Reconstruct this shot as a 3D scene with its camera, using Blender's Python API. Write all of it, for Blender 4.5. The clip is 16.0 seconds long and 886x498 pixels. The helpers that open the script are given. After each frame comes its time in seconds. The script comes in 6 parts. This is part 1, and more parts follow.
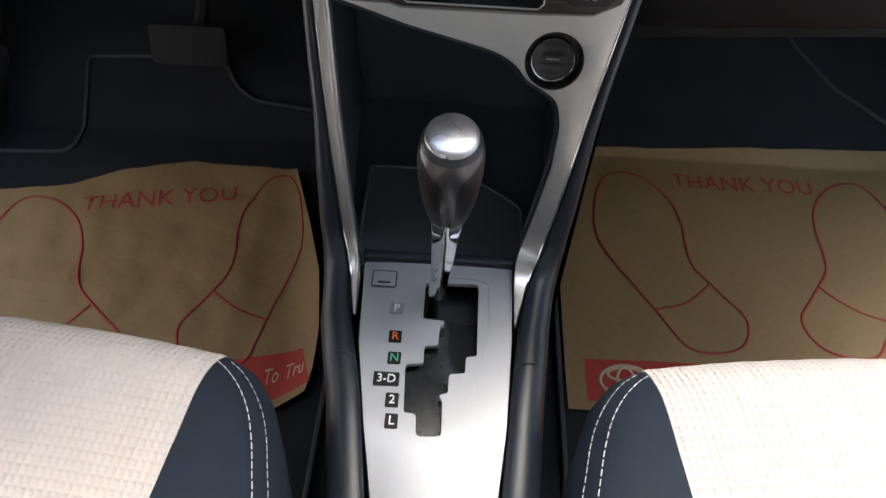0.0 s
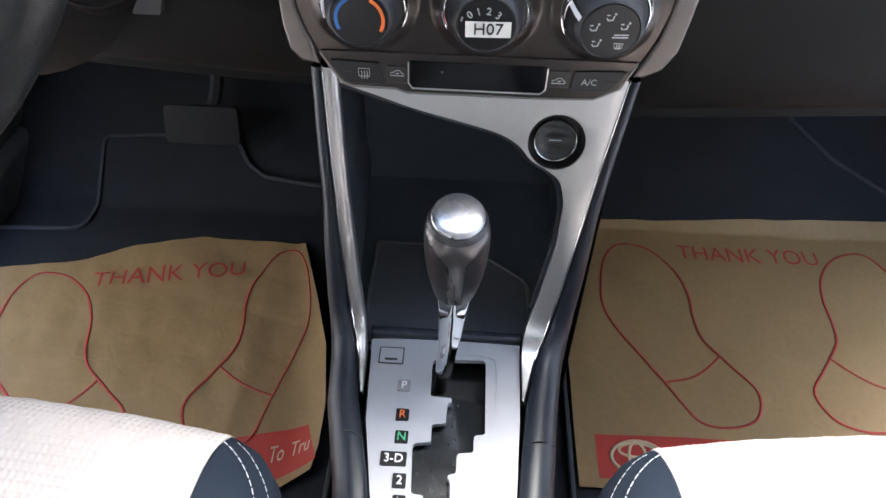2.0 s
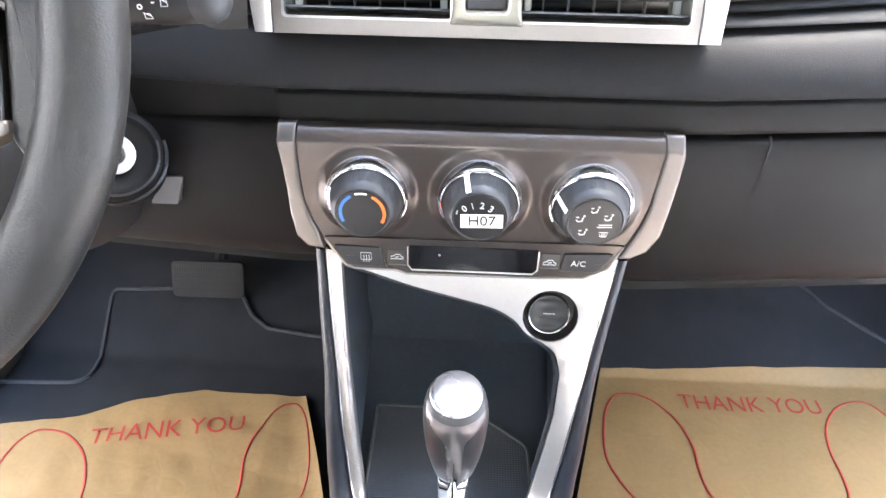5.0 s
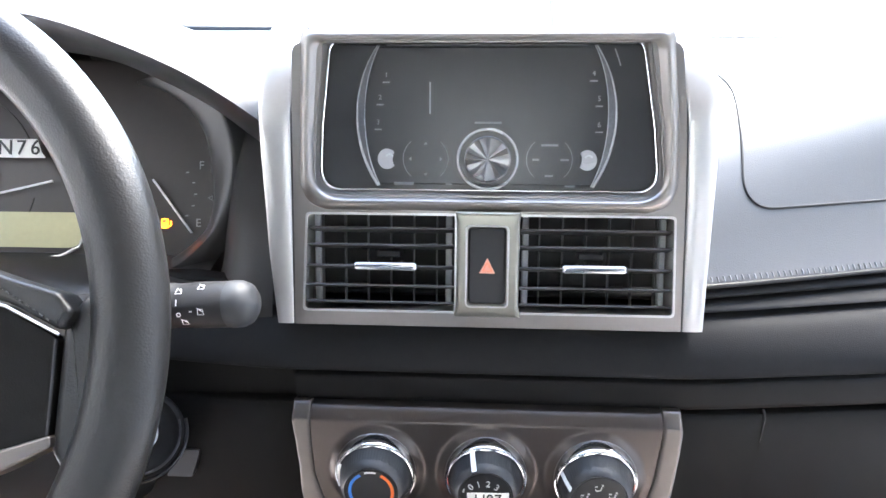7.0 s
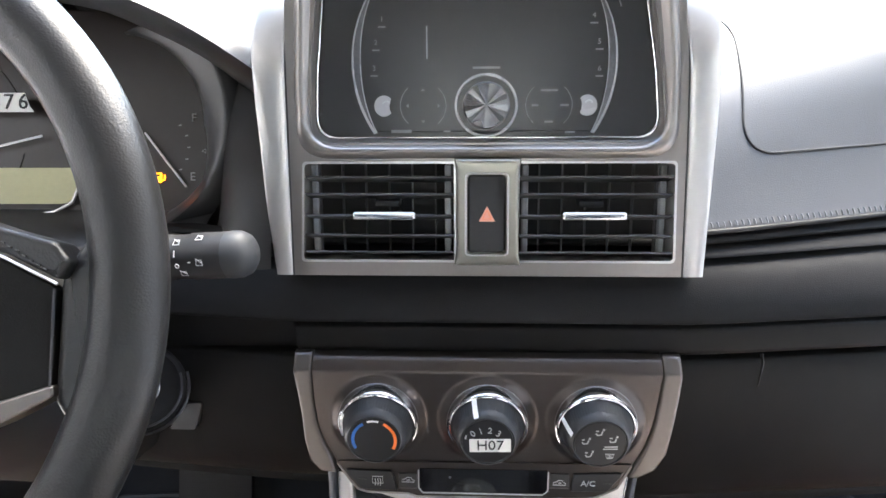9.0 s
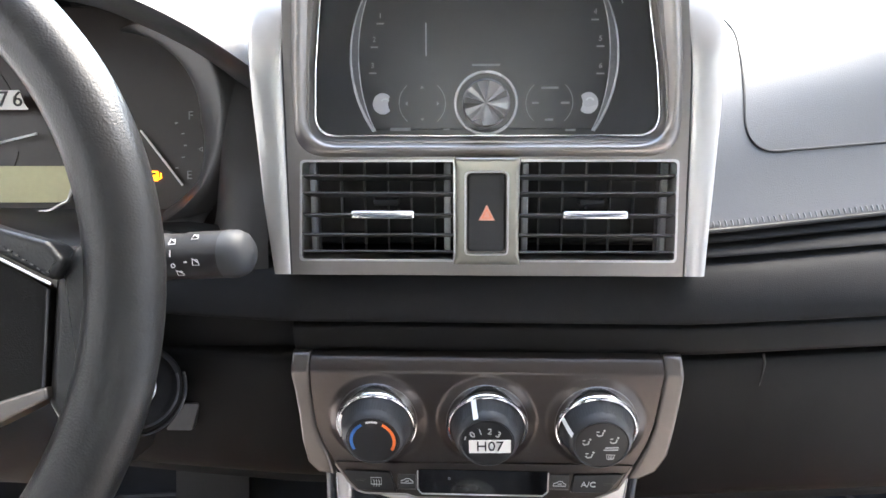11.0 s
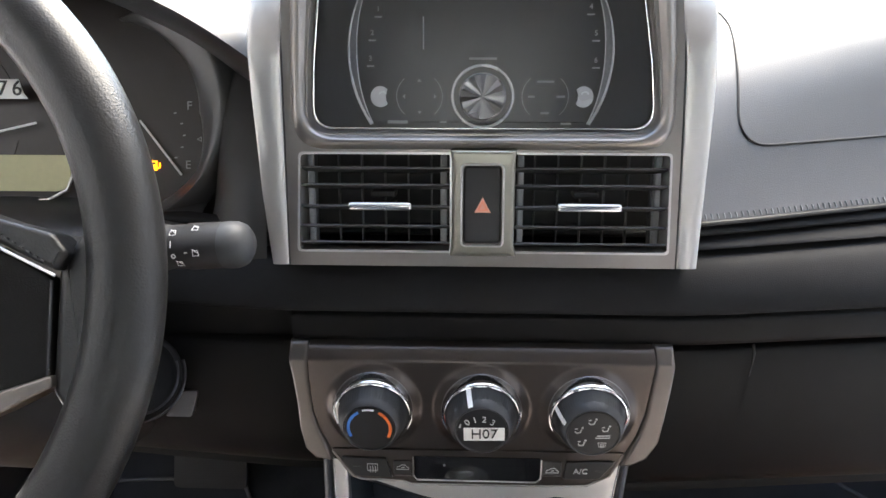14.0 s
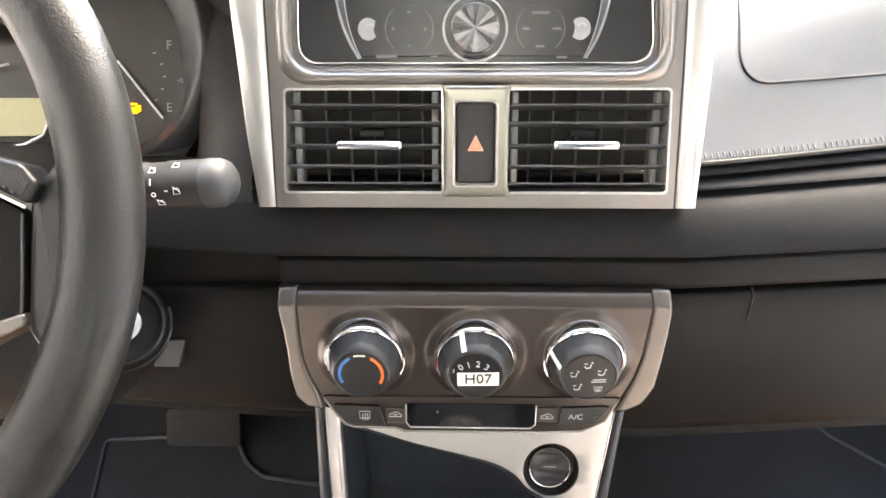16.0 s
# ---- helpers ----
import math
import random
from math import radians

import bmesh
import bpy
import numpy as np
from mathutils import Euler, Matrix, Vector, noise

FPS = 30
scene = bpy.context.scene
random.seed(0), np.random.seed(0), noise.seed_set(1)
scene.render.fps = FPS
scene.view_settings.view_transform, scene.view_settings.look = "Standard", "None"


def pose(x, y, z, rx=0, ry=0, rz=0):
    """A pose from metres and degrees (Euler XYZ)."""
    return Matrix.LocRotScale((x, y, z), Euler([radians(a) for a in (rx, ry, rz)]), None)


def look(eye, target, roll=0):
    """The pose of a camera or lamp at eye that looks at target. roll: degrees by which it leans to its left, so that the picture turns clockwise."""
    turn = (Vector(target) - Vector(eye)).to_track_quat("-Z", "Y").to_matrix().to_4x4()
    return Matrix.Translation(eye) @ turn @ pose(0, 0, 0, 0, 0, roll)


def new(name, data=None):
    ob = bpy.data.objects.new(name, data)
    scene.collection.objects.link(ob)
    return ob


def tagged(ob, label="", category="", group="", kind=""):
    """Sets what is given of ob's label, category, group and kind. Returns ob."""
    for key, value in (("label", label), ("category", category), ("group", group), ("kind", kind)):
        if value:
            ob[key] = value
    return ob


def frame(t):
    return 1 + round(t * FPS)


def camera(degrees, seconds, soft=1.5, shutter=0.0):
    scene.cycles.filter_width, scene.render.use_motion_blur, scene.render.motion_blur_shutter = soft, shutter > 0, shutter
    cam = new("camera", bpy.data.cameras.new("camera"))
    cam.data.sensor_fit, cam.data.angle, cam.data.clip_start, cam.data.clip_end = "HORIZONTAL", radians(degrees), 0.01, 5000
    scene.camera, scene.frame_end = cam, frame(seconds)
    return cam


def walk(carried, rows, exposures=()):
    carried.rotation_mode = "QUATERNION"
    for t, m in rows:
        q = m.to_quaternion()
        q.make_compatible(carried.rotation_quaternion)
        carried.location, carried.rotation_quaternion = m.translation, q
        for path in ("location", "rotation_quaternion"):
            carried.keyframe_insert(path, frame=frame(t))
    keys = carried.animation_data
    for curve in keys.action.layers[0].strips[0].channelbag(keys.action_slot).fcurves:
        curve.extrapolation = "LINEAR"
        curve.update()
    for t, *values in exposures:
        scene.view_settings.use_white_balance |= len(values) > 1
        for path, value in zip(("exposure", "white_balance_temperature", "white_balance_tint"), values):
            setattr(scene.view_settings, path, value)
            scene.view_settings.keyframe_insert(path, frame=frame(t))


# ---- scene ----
cam = camera(64.1, 16.0)
PATH = [
    (0, (-0.0059, 0.0713, 0.7488), (-0.0112, 0.7091, -0.0214), 3.13),
    (0.5, (-0.0061, 0.0708, 0.7487), (-0.0155, 0.7081, -0.0219), 2.78),
    (1, (-0.0062, 0.0704, 0.7468), (-0.0192, 0.7033, -0.0274), 2.44),
    (1.5, (-0.0056, 0.0709, 0.7499), (-0.0239, 0.7181, -0.0122), 2.00),
    (2, (-0.0059, 0.0720, 0.7558), (-0.0267, 0.7817, 0.0516), 1.85),
    (2.5, (-0.0053, 0.0718, 0.7587), (-0.0289, 0.8026, 0.0766), 1.61),
    (3, (-0.0056, 0.0711, 0.7631), (-0.0285, 0.8311, 0.1135), 1.95),
    (3.2, (-0.0054, 0.0707, 0.7649), (-0.0309, 0.8346, 0.1201), 1.86),
    (5.5, (-0.0045, 0.0780, 0.8037), (-0.0423, 0.9501, 0.3158), 0.66),
    (6, (-0.0013, 0.0730, 0.8203), (-0.0623, 0.9883, 0.4220), -0.08),
    (6.5, (-0.0011, 0.0713, 0.8292), (-0.0616, 1.0055, 0.4777), -0.06),
    (7, (0.0005, 0.0674, 0.8347), (-0.0592, 1.0241, 0.5498), -0.12),
    (7.5, (-0.0003, 0.0684, 0.8324), (-0.0553, 1.0223, 0.5374), -0.12),
    (8, (-0.0016, 0.0672, 0.8293), (-0.0602, 1.0084, 0.4966), -1.09),
    (8.5, (-0.0025, 0.0674, 0.8278), (-0.0548, 1.0072, 0.4903), -0.89),
    (11, (-0.0043, 0.0724, 0.8261), (-0.0511, 1.0115, 0.4858), -0.72),
    (11.5, (-0.0020, 0.0690, 0.8441), (-0.0568, 1.0124, 0.5168), -1.14),
    (12, (-0.0060, 0.0664, 0.8460), (-0.0480, 1.0197, 0.5468), -0.72),
    (12.5, (-0.0032, 0.0669, 0.8436), (-0.0435, 1.0162, 0.5319), -0.59),
    (13, (-0.0003, 0.0671, 0.8425), (-0.0437, 1.0123, 0.5187), -0.73),
    (13.5, (-0.0031, 0.0671, 0.8380), (-0.0426, 1.0095, 0.5060), -0.67),
    (14, (-0.0038, 0.0677, 0.8312), (-0.0457, 1.0002, 0.4725), -0.31),
    (14.5, (-0.0047, 0.0711, 0.8162), (-0.0406, 0.9896, 0.4224), -0.35),
    (15, (-0.0051, 0.0726, 0.8121), (-0.0372, 0.9858, 0.4058), -0.56),
    (15.5, (-0.0053, 0.0723, 0.8122), (-0.0354, 0.9860, 0.4068), -0.44),
    (16, (-0.0045, 0.0745, 0.8134), (-0.0342, 0.9885, 0.4088), -0.43),
]
walk(cam, [(t, look(eye, target, roll)) for t, eye, target, roll in PATH], [
    (0, 3.17, 7300, 10), (1.5, 3.27, 7200, 10), (2, 4.07, 6800, 10), (3, 5.19, 6500, 10), (5.5, 5.92, 7400, 11), (6, 5.82, 7500, 11), (6.5, 5.32, 6900, 10), (7, 4.72, 6800, 10), (7.5, 3.92, 6800, 10), (8, 3.82, 7000, 10),
    (8.5, 4.14, 7100, 10), (11, 4.42, 7200, 10), (11.5, 4.14, 7100, 10), (12, 3.5, 6900, 10), (12.5, 3.1, 6800, 10), (13, 3.2, 6900, 10), (13.5, 3.4, 7100, 10), (14, 3.87, 7400, 10), (14.5, 4.67, 8300, 10), (15, 5.09, 8500, 11), (16, 5.09, 8500, 11)])

# ---------------------------------------------------------------- light
world = bpy.data.worlds.new("sky")
scene.world = world
world.use_nodes = True
wn = world.node_tree.nodes
sky = wn.new("ShaderNodeTexSky")
sky.sky_type, sky.sun_disc = "NISHITA", False
sky.sun_elevation, sky.sun_rotation = radians(57), radians(25)
sky.dust_density, sky.air_density = 1.5, 1.0
wn["Background"].inputs["Strength"].default_value = 0.15
world.node_tree.links.new(sky.outputs[0], wn["Background"].inputs["Color"])

sun_data = bpy.data.lights.new("sun", "SUN")
sun_data.energy, sun_data.angle, sun_data.color = 0.7, radians(45), (1.0, 0.97, 0.93)
sun = new("sun", sun_data)
sun.matrix_world = look((0.55, 1.2, 2.4), (0, 0, 0.4))


# ---------------------------------------------------------------- mesh helpers
def corner_normals(bm, limit):
    """Shading normals weighted by face area, so that large flat faces stay flat beside their rounded edges."""
    bm.normal_update()
    weight = {f.index: f.calc_area() for f in bm.faces} if not bm.faces.index_update() else {}
    out = []
    for f in bm.faces:
        for l in f.loops:
            n = Vector((0, 0, 0))
            for g in l.vert.link_faces:
                if g.normal.dot(f.normal) >= limit:
                    n += g.normal * weight[g.index]
            out.append(tuple(n.normalized() if n.length > 1e-12 else f.normal))
    return out


def part(name, bm, material, parent=None, label="", sharp=38):
    """One mesh object out of a bmesh in world metres, under its thing or part."""
    mesh = bpy.data.meshes.new(name)
    bmesh.ops.recalc_face_normals(bm, faces=bm.faces)
    for f in bm.faces:
        f.smooth = True
    areas = sorted(f.calc_area() for f in bm.faces)
    uneven = areas[-1] > 30 * areas[len(areas) // 2]
    bent = corner_normals(bm, math.cos(radians(sharp))) if uneven and len(areas) < 4000 and sharp < 90 else None
    bm.to_mesh(mesh)
    bm.free()
    mesh.set_sharp_from_angle(angle=radians(sharp))
    if bent:
        mesh.normals_split_custom_set(bent)
    mesh.materials.append(material)
    ob = new(name, mesh)
    if parent:
        ob.parent = parent
        ob.matrix_parent_inverse = root_matrix(parent).inverted()
    if label:
        tagged(ob, label)
    return ob


def root_matrix(ob):
    return Matrix.Identity(4) if ob.parent else ob.matrix_basis.copy()


def thing(name, at, label, category, group="", kind=""):
    ob = new(name)
    ob.location = at
    ob.empty_display_size = 0.05
    return tagged(ob, label, category, group, kind)


def axes(origin, u, v):
    """A matrix whose local x, y, z are u, v and u x v."""
    u, v = Vector(u).normalized(), Vector(v).normalized()
    w = u.cross(v).normalized()
    v = w.cross(u)
    m = Matrix((u, v, w)).transposed().to_4x4()
    return Matrix.Translation(origin) @ m


def rounded(corners, seg=5):
    """A closed outline from corners (x, y, radius)."""
    out = []
    n = len(corners)
    for i, (x, y, r) in enumerate(corners):
        p = Vector((x, y))
        a, b = Vector(corners[i - 1][:2]) - p, Vector(corners[(i + 1) % n][:2]) - p
        if r <= 0:
            out.append(p)
            continue
        half = a.angle(b) / 2
        d = min(r / math.tan(half), a.length * 0.48, b.length * 0.48)
        p0, p1 = p + a.normalized() * d, p + b.normalized() * d
        for k in range(seg + 1):
            t = k / seg
            out.append(p0 * (1 - t) ** 2 + p * 2 * t * (1 - t) + p1 * t * t)
    return out


def box_outline(x0, y0, x1, y1, r, seg=5):
    return rounded([(x0, y0, r), (x1, y0, r), (x1, y1, r), (x0, y1, r)], seg)


def circle(cx, cy, r, n=40, sy=1.0):
    return [Vector((cx + r * math.cos(2 * math.pi * k / n), cy + sy * r * math.sin(2 * math.pi * k / n))) for k in range(n)]


def spline(points, steps=6, closed=False):
    """A smooth curve through points of any size."""
    pts = [Vector(p) for p in points]
    n, out = len(pts), []
    for i in range(n if closed else n - 1):
        if closed:
            a, b, c, d = pts[i - 1], pts[i], pts[(i + 1) % n], pts[(i + 2) % n]
        else:
            a, b, c, d = pts[max(i - 1, 0)], pts[i], pts[i + 1], pts[min(i + 2, n - 1)]
        for k in range(steps):
            t = k / steps
            out.append(0.5 * ((2 * b) + (c - a) * t + (2 * a - 5 * b + 4 * c - d) * t * t + (3 * b - a - 3 * c + d) * t ** 3))
    if not closed:
        out.append(pts[-1])
    return out


def prism(outer, depth, m, holes=(), bevel=0.0, seg=2, bm=None, curve=None):
    """A plate with its front at local z = 0 and its back at -depth; holes go through it. curve maps local points."""
    own = bmesh.new()
    loops = []
    for line in (outer, *holes):
        vs = [own.verts.new((p[0], p[1], 0)) for p in line]
        loops.append([own.edges.new((vs[i], vs[(i + 1) % len(vs)])) for i in range(len(vs))])
    if holes:
        bmesh.ops.triangle_fill(own, use_beauty=True, use_dissolve=False, edges=[e for l in loops for e in l], normal=(0, 0, 1))
    else:
        own.faces.new([e for e in own.verts])
    if curve:
        lo, hi = min(p[1] for p in outer), max(p[1] for p in outer)
        for k in range(1, int((hi - lo) / 0.005)):
            bmesh.ops.bisect_plane(own, geom=own.verts[:] + own.edges[:] + own.faces[:], plane_co=(0, lo + 0.005 * k, 0), plane_no=(0, 1, 0), dist=1e-6)
        lo, hi = min(p[0] for p in outer), max(p[0] for p in outer)
        for k in range(1, int((hi - lo) / 0.0125)):
            bmesh.ops.bisect_plane(own, geom=own.verts[:] + own.edges[:] + own.faces[:], plane_co=(lo + 0.0125 * k, 0, 0), plane_no=(1, 0, 0), dist=1e-6)
        bmesh.ops.remove_doubles(own, verts=own.verts, dist=2e-6)
        drawn = [(Vector((a[0], a[1])), Vector((b[0], b[1]))) for line in (outer, *holes) for a, b in zip(line, (*line[1:], line[0]))]

        def on_line(e):
            c = ((e.verts[0].co + e.verts[1].co) / 2).to_2d()
            return any((c - a - (b - a) * min(max((c - a).dot(b - a) / max((b - a).length_squared, 1e-12), 0), 1)).length < 1e-5 for a, b in drawn)
        bare = [e for e in own.edges if e.is_boundary]
        loops = [[e for e in bare if on_line(e)]]
        gaps = [e for e in bare if e not in set(loops[0])]
        if gaps:
            bmesh.ops.holes_fill(own, edges=gaps)
    front = list(own.faces)
    made = bmesh.ops.extrude_face_region(own, geom=front)
    back = [v for v in made["geom"] if isinstance(v, bmesh.types.BMVert)]
    for v in back:
        v.co.z = -depth
    own.faces.ensure_lookup_table()
    bmesh.ops.recalc_face_normals(own, faces=own.faces)
    if bevel:
        sizes = bevel if isinstance(bevel, (list, tuple)) else [bevel] * len(loops)
        for size in sorted(set(sizes)):
            rim = [e for l, b in zip(loops, sizes) if b == size for e in l if e.is_valid]
            bmesh.ops.bevel(own, geom=rim, offset=size, offset_type="OFFSET", segments=seg, profile=0.55, affect="EDGES", clamp_overlap=size < 0.003)
    if curve:
        for v in own.verts:
            v.co = curve(v.co)
    bmesh.ops.transform(own, matrix=m, verts=own.verts)
    return merge(bm, own)


def merge(bm, own):
    if bm is None:
        return own
    mesh = bpy.data.meshes.new("tmp")
    own.to_mesh(mesh)
    own.free()
    bm.from_mesh(mesh)
    bpy.data.meshes.remove(mesh)
    return bm


def block(x0, x1, y0, y1, z0, z1, bevel=0.002, seg=2, bm=None, m=None):
    own = bmesh.new()
    bmesh.ops.create_cube(own, size=1)
    for v in own.verts:
        v.co = (x0 + (v.co.x + 0.5) * (x1 - x0), y0 + (v.co.y + 0.5) * (y1 - y0), z0 + (v.co.z + 0.5) * (z1 - z0))
    if bevel:
        bmesh.ops.bevel(own, geom=own.edges, offset=bevel, segments=seg, profile=0.5, affect="EDGES", clamp_overlap=True)
    if m:
        bmesh.ops.transform(own, matrix=m, verts=own.verts)
    return merge(bm, own)


def lathe(profile, m, n=48, bm=None, sy=1.0):
    """profile: (radius, height) from one end to the other, round local z."""
    own = bmesh.new()
    rings = []
    for r, h in profile:
        if r < 1e-6:
            rings.append([own.verts.new((0, 0, h))])
        else:
            rings.append([own.verts.new((r * math.cos(2 * math.pi * k / n), sy * r * math.sin(2 * math.pi * k / n), h)) for k in range(n)])
    for a, b in zip(rings, rings[1:]):
        for k in range(n):
            q = [a[k % len(a)], a[(k + 1) % len(a)], b[(k + 1) % len(b)], b[k % len(b)]]
            q = list(dict.fromkeys(q))
            if len(q) > 2:
                own.faces.new(q)
    bmesh.ops.transform(own, matrix=m, verts=own.verts)
    return merge(bm, own)


def sheet(rows, closed_u=False, closed_v=False, bm=None):
    """A skin over a grid of points: rows of equal length."""
    own = bmesh.new()
    vs = [[own.verts.new(p) for p in row] for row in rows]
    nr, nc = len(vs), len(vs[0])
    for i in range(nr if closed_v else nr - 1):
        for j in range(nc if closed_u else nc - 1):
            own.faces.new((vs[i][j], vs[i][(j + 1) % nc], vs[(i + 1) % nr][(j + 1) % nc], vs[(i + 1) % nr][j]))
    return merge(bm, own)


def tube(path, radius, n=10, closed=False, bm=None, flat=1.0, up=(0, 0, 1), caps=True):
    """A round or flattened rod along a path; radius is a number or a function of 0..1."""
    pts = [Vector(p) for p in path]
    rows = []
    for i, p in enumerate(pts):
        a = pts[i - 1] if (i or closed) else pts[0]
        b = pts[(i + 1) % len(pts)] if (closed or i < len(pts) - 1) else pts[-1]
        t = (b - a).normalized()
        side = t.cross(Vector(up))
        side = side.normalized() if side.length > 1e-5 else t.cross(Vector((0, 1, 0))).normalized()
        top = side.cross(t).normalized()
        r = radius(i / max(len(pts) - 1, 1)) if callable(radius) else radius
        rows.append([p + (side * math.cos(2 * math.pi * k / n) + top * flat * math.sin(2 * math.pi * k / n)) * r for k in range(n)])
    own = sheet(rows, closed_u=True, closed_v=closed)
    if caps and not closed:
        own.verts.ensure_lookup_table()
        own.faces.new([own.verts[k] for k in range(n)])
        own.faces.new([own.verts[(len(pts) - 1) * n + k] for k in range(n)])
    return merge(bm, own)


def lettering(body, size, m, bm=None, depth=0.0003, align="CENTER"):
    """Words as a mesh, centred on the matrix."""
    data = bpy.data.curves.new("words", "FONT")
    data.body, data.size, data.extrude, data.resolution_u = body, size, depth, 3
    data.align_x, data.align_y = align, "CENTER"
    ob = new("words", data)
    mesh = bpy.data.meshes.new_from_object(ob.evaluated_get(bpy.context.evaluated_depsgraph_get()))
    own = bmesh.new()
    own.from_mesh(mesh)
    bpy.data.objects.remove(ob)
    bpy.data.curves.remove(data)
    bpy.data.meshes.remove(mesh)
    bmesh.ops.transform(own, matrix=m, verts=own.verts)
    return merge(bm, own)


def stroke(points, width, m, height=0.0004, bm=None, closed=False):
    """A flat printed line of some width along local points, slightly proud."""
    pts = [Vector((p[0], p[1], 0)) for p in points]
    n = len(pts)
    rows = []
    for i, p in enumerate(pts):
        a = pts[i - 1] if (i or closed) else pts[0]
        b = pts[(i + 1) % n] if (closed or i < n - 1) else pts[-1]
        t = (b - a).normalized()
        s = Vector((-t.y, t.x, 0)) * width / 2
        up = Vector((0, 0, height))
        rows.append([p - s, p - s + up, p + s + up, p + s])
    own = sheet(rows, closed_v=closed)
    bmesh.ops.transform(own, matrix=m, verts=own.verts)
    return merge(bm, own)


def arc(cx, cy, r, a0, a1, n=14):
    return [(cx + r * math.cos(radians(a0 + (a1 - a0) * k / n)), cy + r * math.sin(radians(a0 + (a1 - a0) * k / n))) for k in range(n + 1)]


def span(a, b, n):
    return [a + (b - a) * k / n for k in range(n + 1)]


def lerp_table(x, table):
    """Straight lines between the rows (x, value) of a table."""
    if x <= table[0][0]:
        return table[0][1]
    for (x0, v0), (x1, v1) in zip(table, table[1:]):
        if x <= x1:
            return v0 + (v1 - v0) * (x - x0) / (x1 - x0)
    return table[-1][1]


# ---------------------------------------------------------------- materials
def surface(name, color, rough=0.5, metal=0.0, vary=0.12, scale=40.0, bump=0.0, bump_scale=900.0, spec=0.5, bump_kind="noise", coat=0.0, stretch=(1, 1, 1), rough_vary=0.08, sheen=0.0):
    """A principled surface with two scales of variation in colour and gloss, and a fine relief."""
    mat = bpy.data.materials.new(name)
    mat.use_nodes = True
    nt = mat.node_tree
    bsdf = nt.nodes["Principled BSDF"]
    coord = nt.nodes.new("ShaderNodeTexCoord")
    mapping = nt.nodes.new("ShaderNodeMapping")
    mapping.inputs["Scale"].default_value = stretch
    nt.links.new(coord.outputs["Object"], mapping.inputs["Vector"])
    big, small = nt.nodes.new("ShaderNodeTexNoise"), nt.nodes.new("ShaderNodeTexNoise")
    big.inputs["Scale"].default_value, small.inputs["Scale"].default_value = scale * 0.2, scale * 6
    big.inputs["Detail"].default_value, small.inputs["Detail"].default_value = 4, 3
    mixed = nt.nodes.new("ShaderNodeMath")
    mixed.operation = "ADD"
    for n in (big, small):
        nt.links.new(mapping.outputs[0], n.inputs["Vector"])
    nt.links.new(big.outputs["Fac"], mixed.inputs[0])
    nt.links.new(small.outputs["Fac"], mixed.inputs[1])
    ramp = nt.nodes.new("ShaderNodeMapRange")
    ramp.inputs["From Min"].default_value, ramp.inputs["From Max"].default_value = 0.6, 1.4
    ramp.inputs["To Min"].default_value, ramp.inputs["To Max"].default_value = 1 - vary, 1 + vary
    nt.links.new(mixed.outputs[0], ramp.inputs["Value"])
    tint = nt.nodes.new("ShaderNodeVectorMath")
    tint.operation = "SCALE"
    tint.inputs[0].default_value = color
    nt.links.new(ramp.outputs[0], tint.inputs["Scale"])
    nt.links.new(tint.outputs[0], bsdf.inputs["Base Color"])
    gloss = nt.nodes.new("ShaderNodeMapRange")
    gloss.inputs["From Min"].default_value, gloss.inputs["From Max"].default_value = 0.3, 0.7
    gloss.inputs["To Min"].default_value, gloss.inputs["To Max"].default_value = max(rough - rough_vary, 0.02), min(rough + rough_vary, 1)
    nt.links.new(big.outputs["Fac"], gloss.inputs["Value"])
    nt.links.new(gloss.outputs[0], bsdf.inputs["Roughness"])
    bsdf.inputs["Metallic"].default_value = metal
    bsdf.inputs["Specular IOR Level"].default_value = spec
    bsdf.inputs["Coat Weight"].default_value = coat
    bsdf.inputs["Sheen Weight"].default_value = sheen
    if bump:
        relief = nt.nodes.new("ShaderNodeBump")
        relief.inputs["Strength"].default_value = bump
        relief.inputs["Distance"].default_value = 0.0006
        if bump_kind == "leather":
            tex = nt.nodes.new("ShaderNodeTexVoronoi")
            tex.feature = "SMOOTH_F1"
            tex.inputs["Scale"].default_value = bump_scale
            out = tex.outputs["Distance"]
        elif bump_kind == "crease":
            tex = nt.nodes.new("ShaderNodeTexVoronoi")
            tex.feature = "DISTANCE_TO_EDGE"
            tex.inputs["Scale"].default_value = bump_scale
            flat = nt.nodes.new("ShaderNodeMapRange")
            flat.inputs["From Max"].default_value = 0.12
            nt.links.new(tex.outputs["Distance"], flat.inputs["Value"])
            relief.inputs["Distance"].default_value = 0.004
            warp = nt.nodes.new("ShaderNodeTexNoise")
            warp.inputs["Scale"].default_value = 9
            shift = nt.nodes.new("ShaderNodeVectorMath")
            shift.operation = "ADD"
            nt.links.new(mapping.outputs[0], warp.inputs["Vector"])
            nt.links.new(mapping.outputs[0], shift.inputs[0])
            nt.links.new(warp.outputs["Color"], shift.inputs[1])
            out = flat.outputs[0]
        elif bump_kind == "dots":
            tex = nt.nodes.new("ShaderNodeTexVoronoi")
            tex.inputs["Scale"].default_value, tex.inputs["Randomness"].default_value = bump_scale, 0.0
            out = tex.outputs["Distance"]
        else:
            tex = nt.nodes.new("ShaderNodeTexNoise")
            tex.inputs["Scale"].default_value, tex.inputs["Detail"].default_value = bump_scale, 3
            out = tex.outputs["Fac"]
        nt.links.new(shift.outputs[0] if bump_kind == "crease" else mapping.outputs[0], tex.inputs["Vector"])
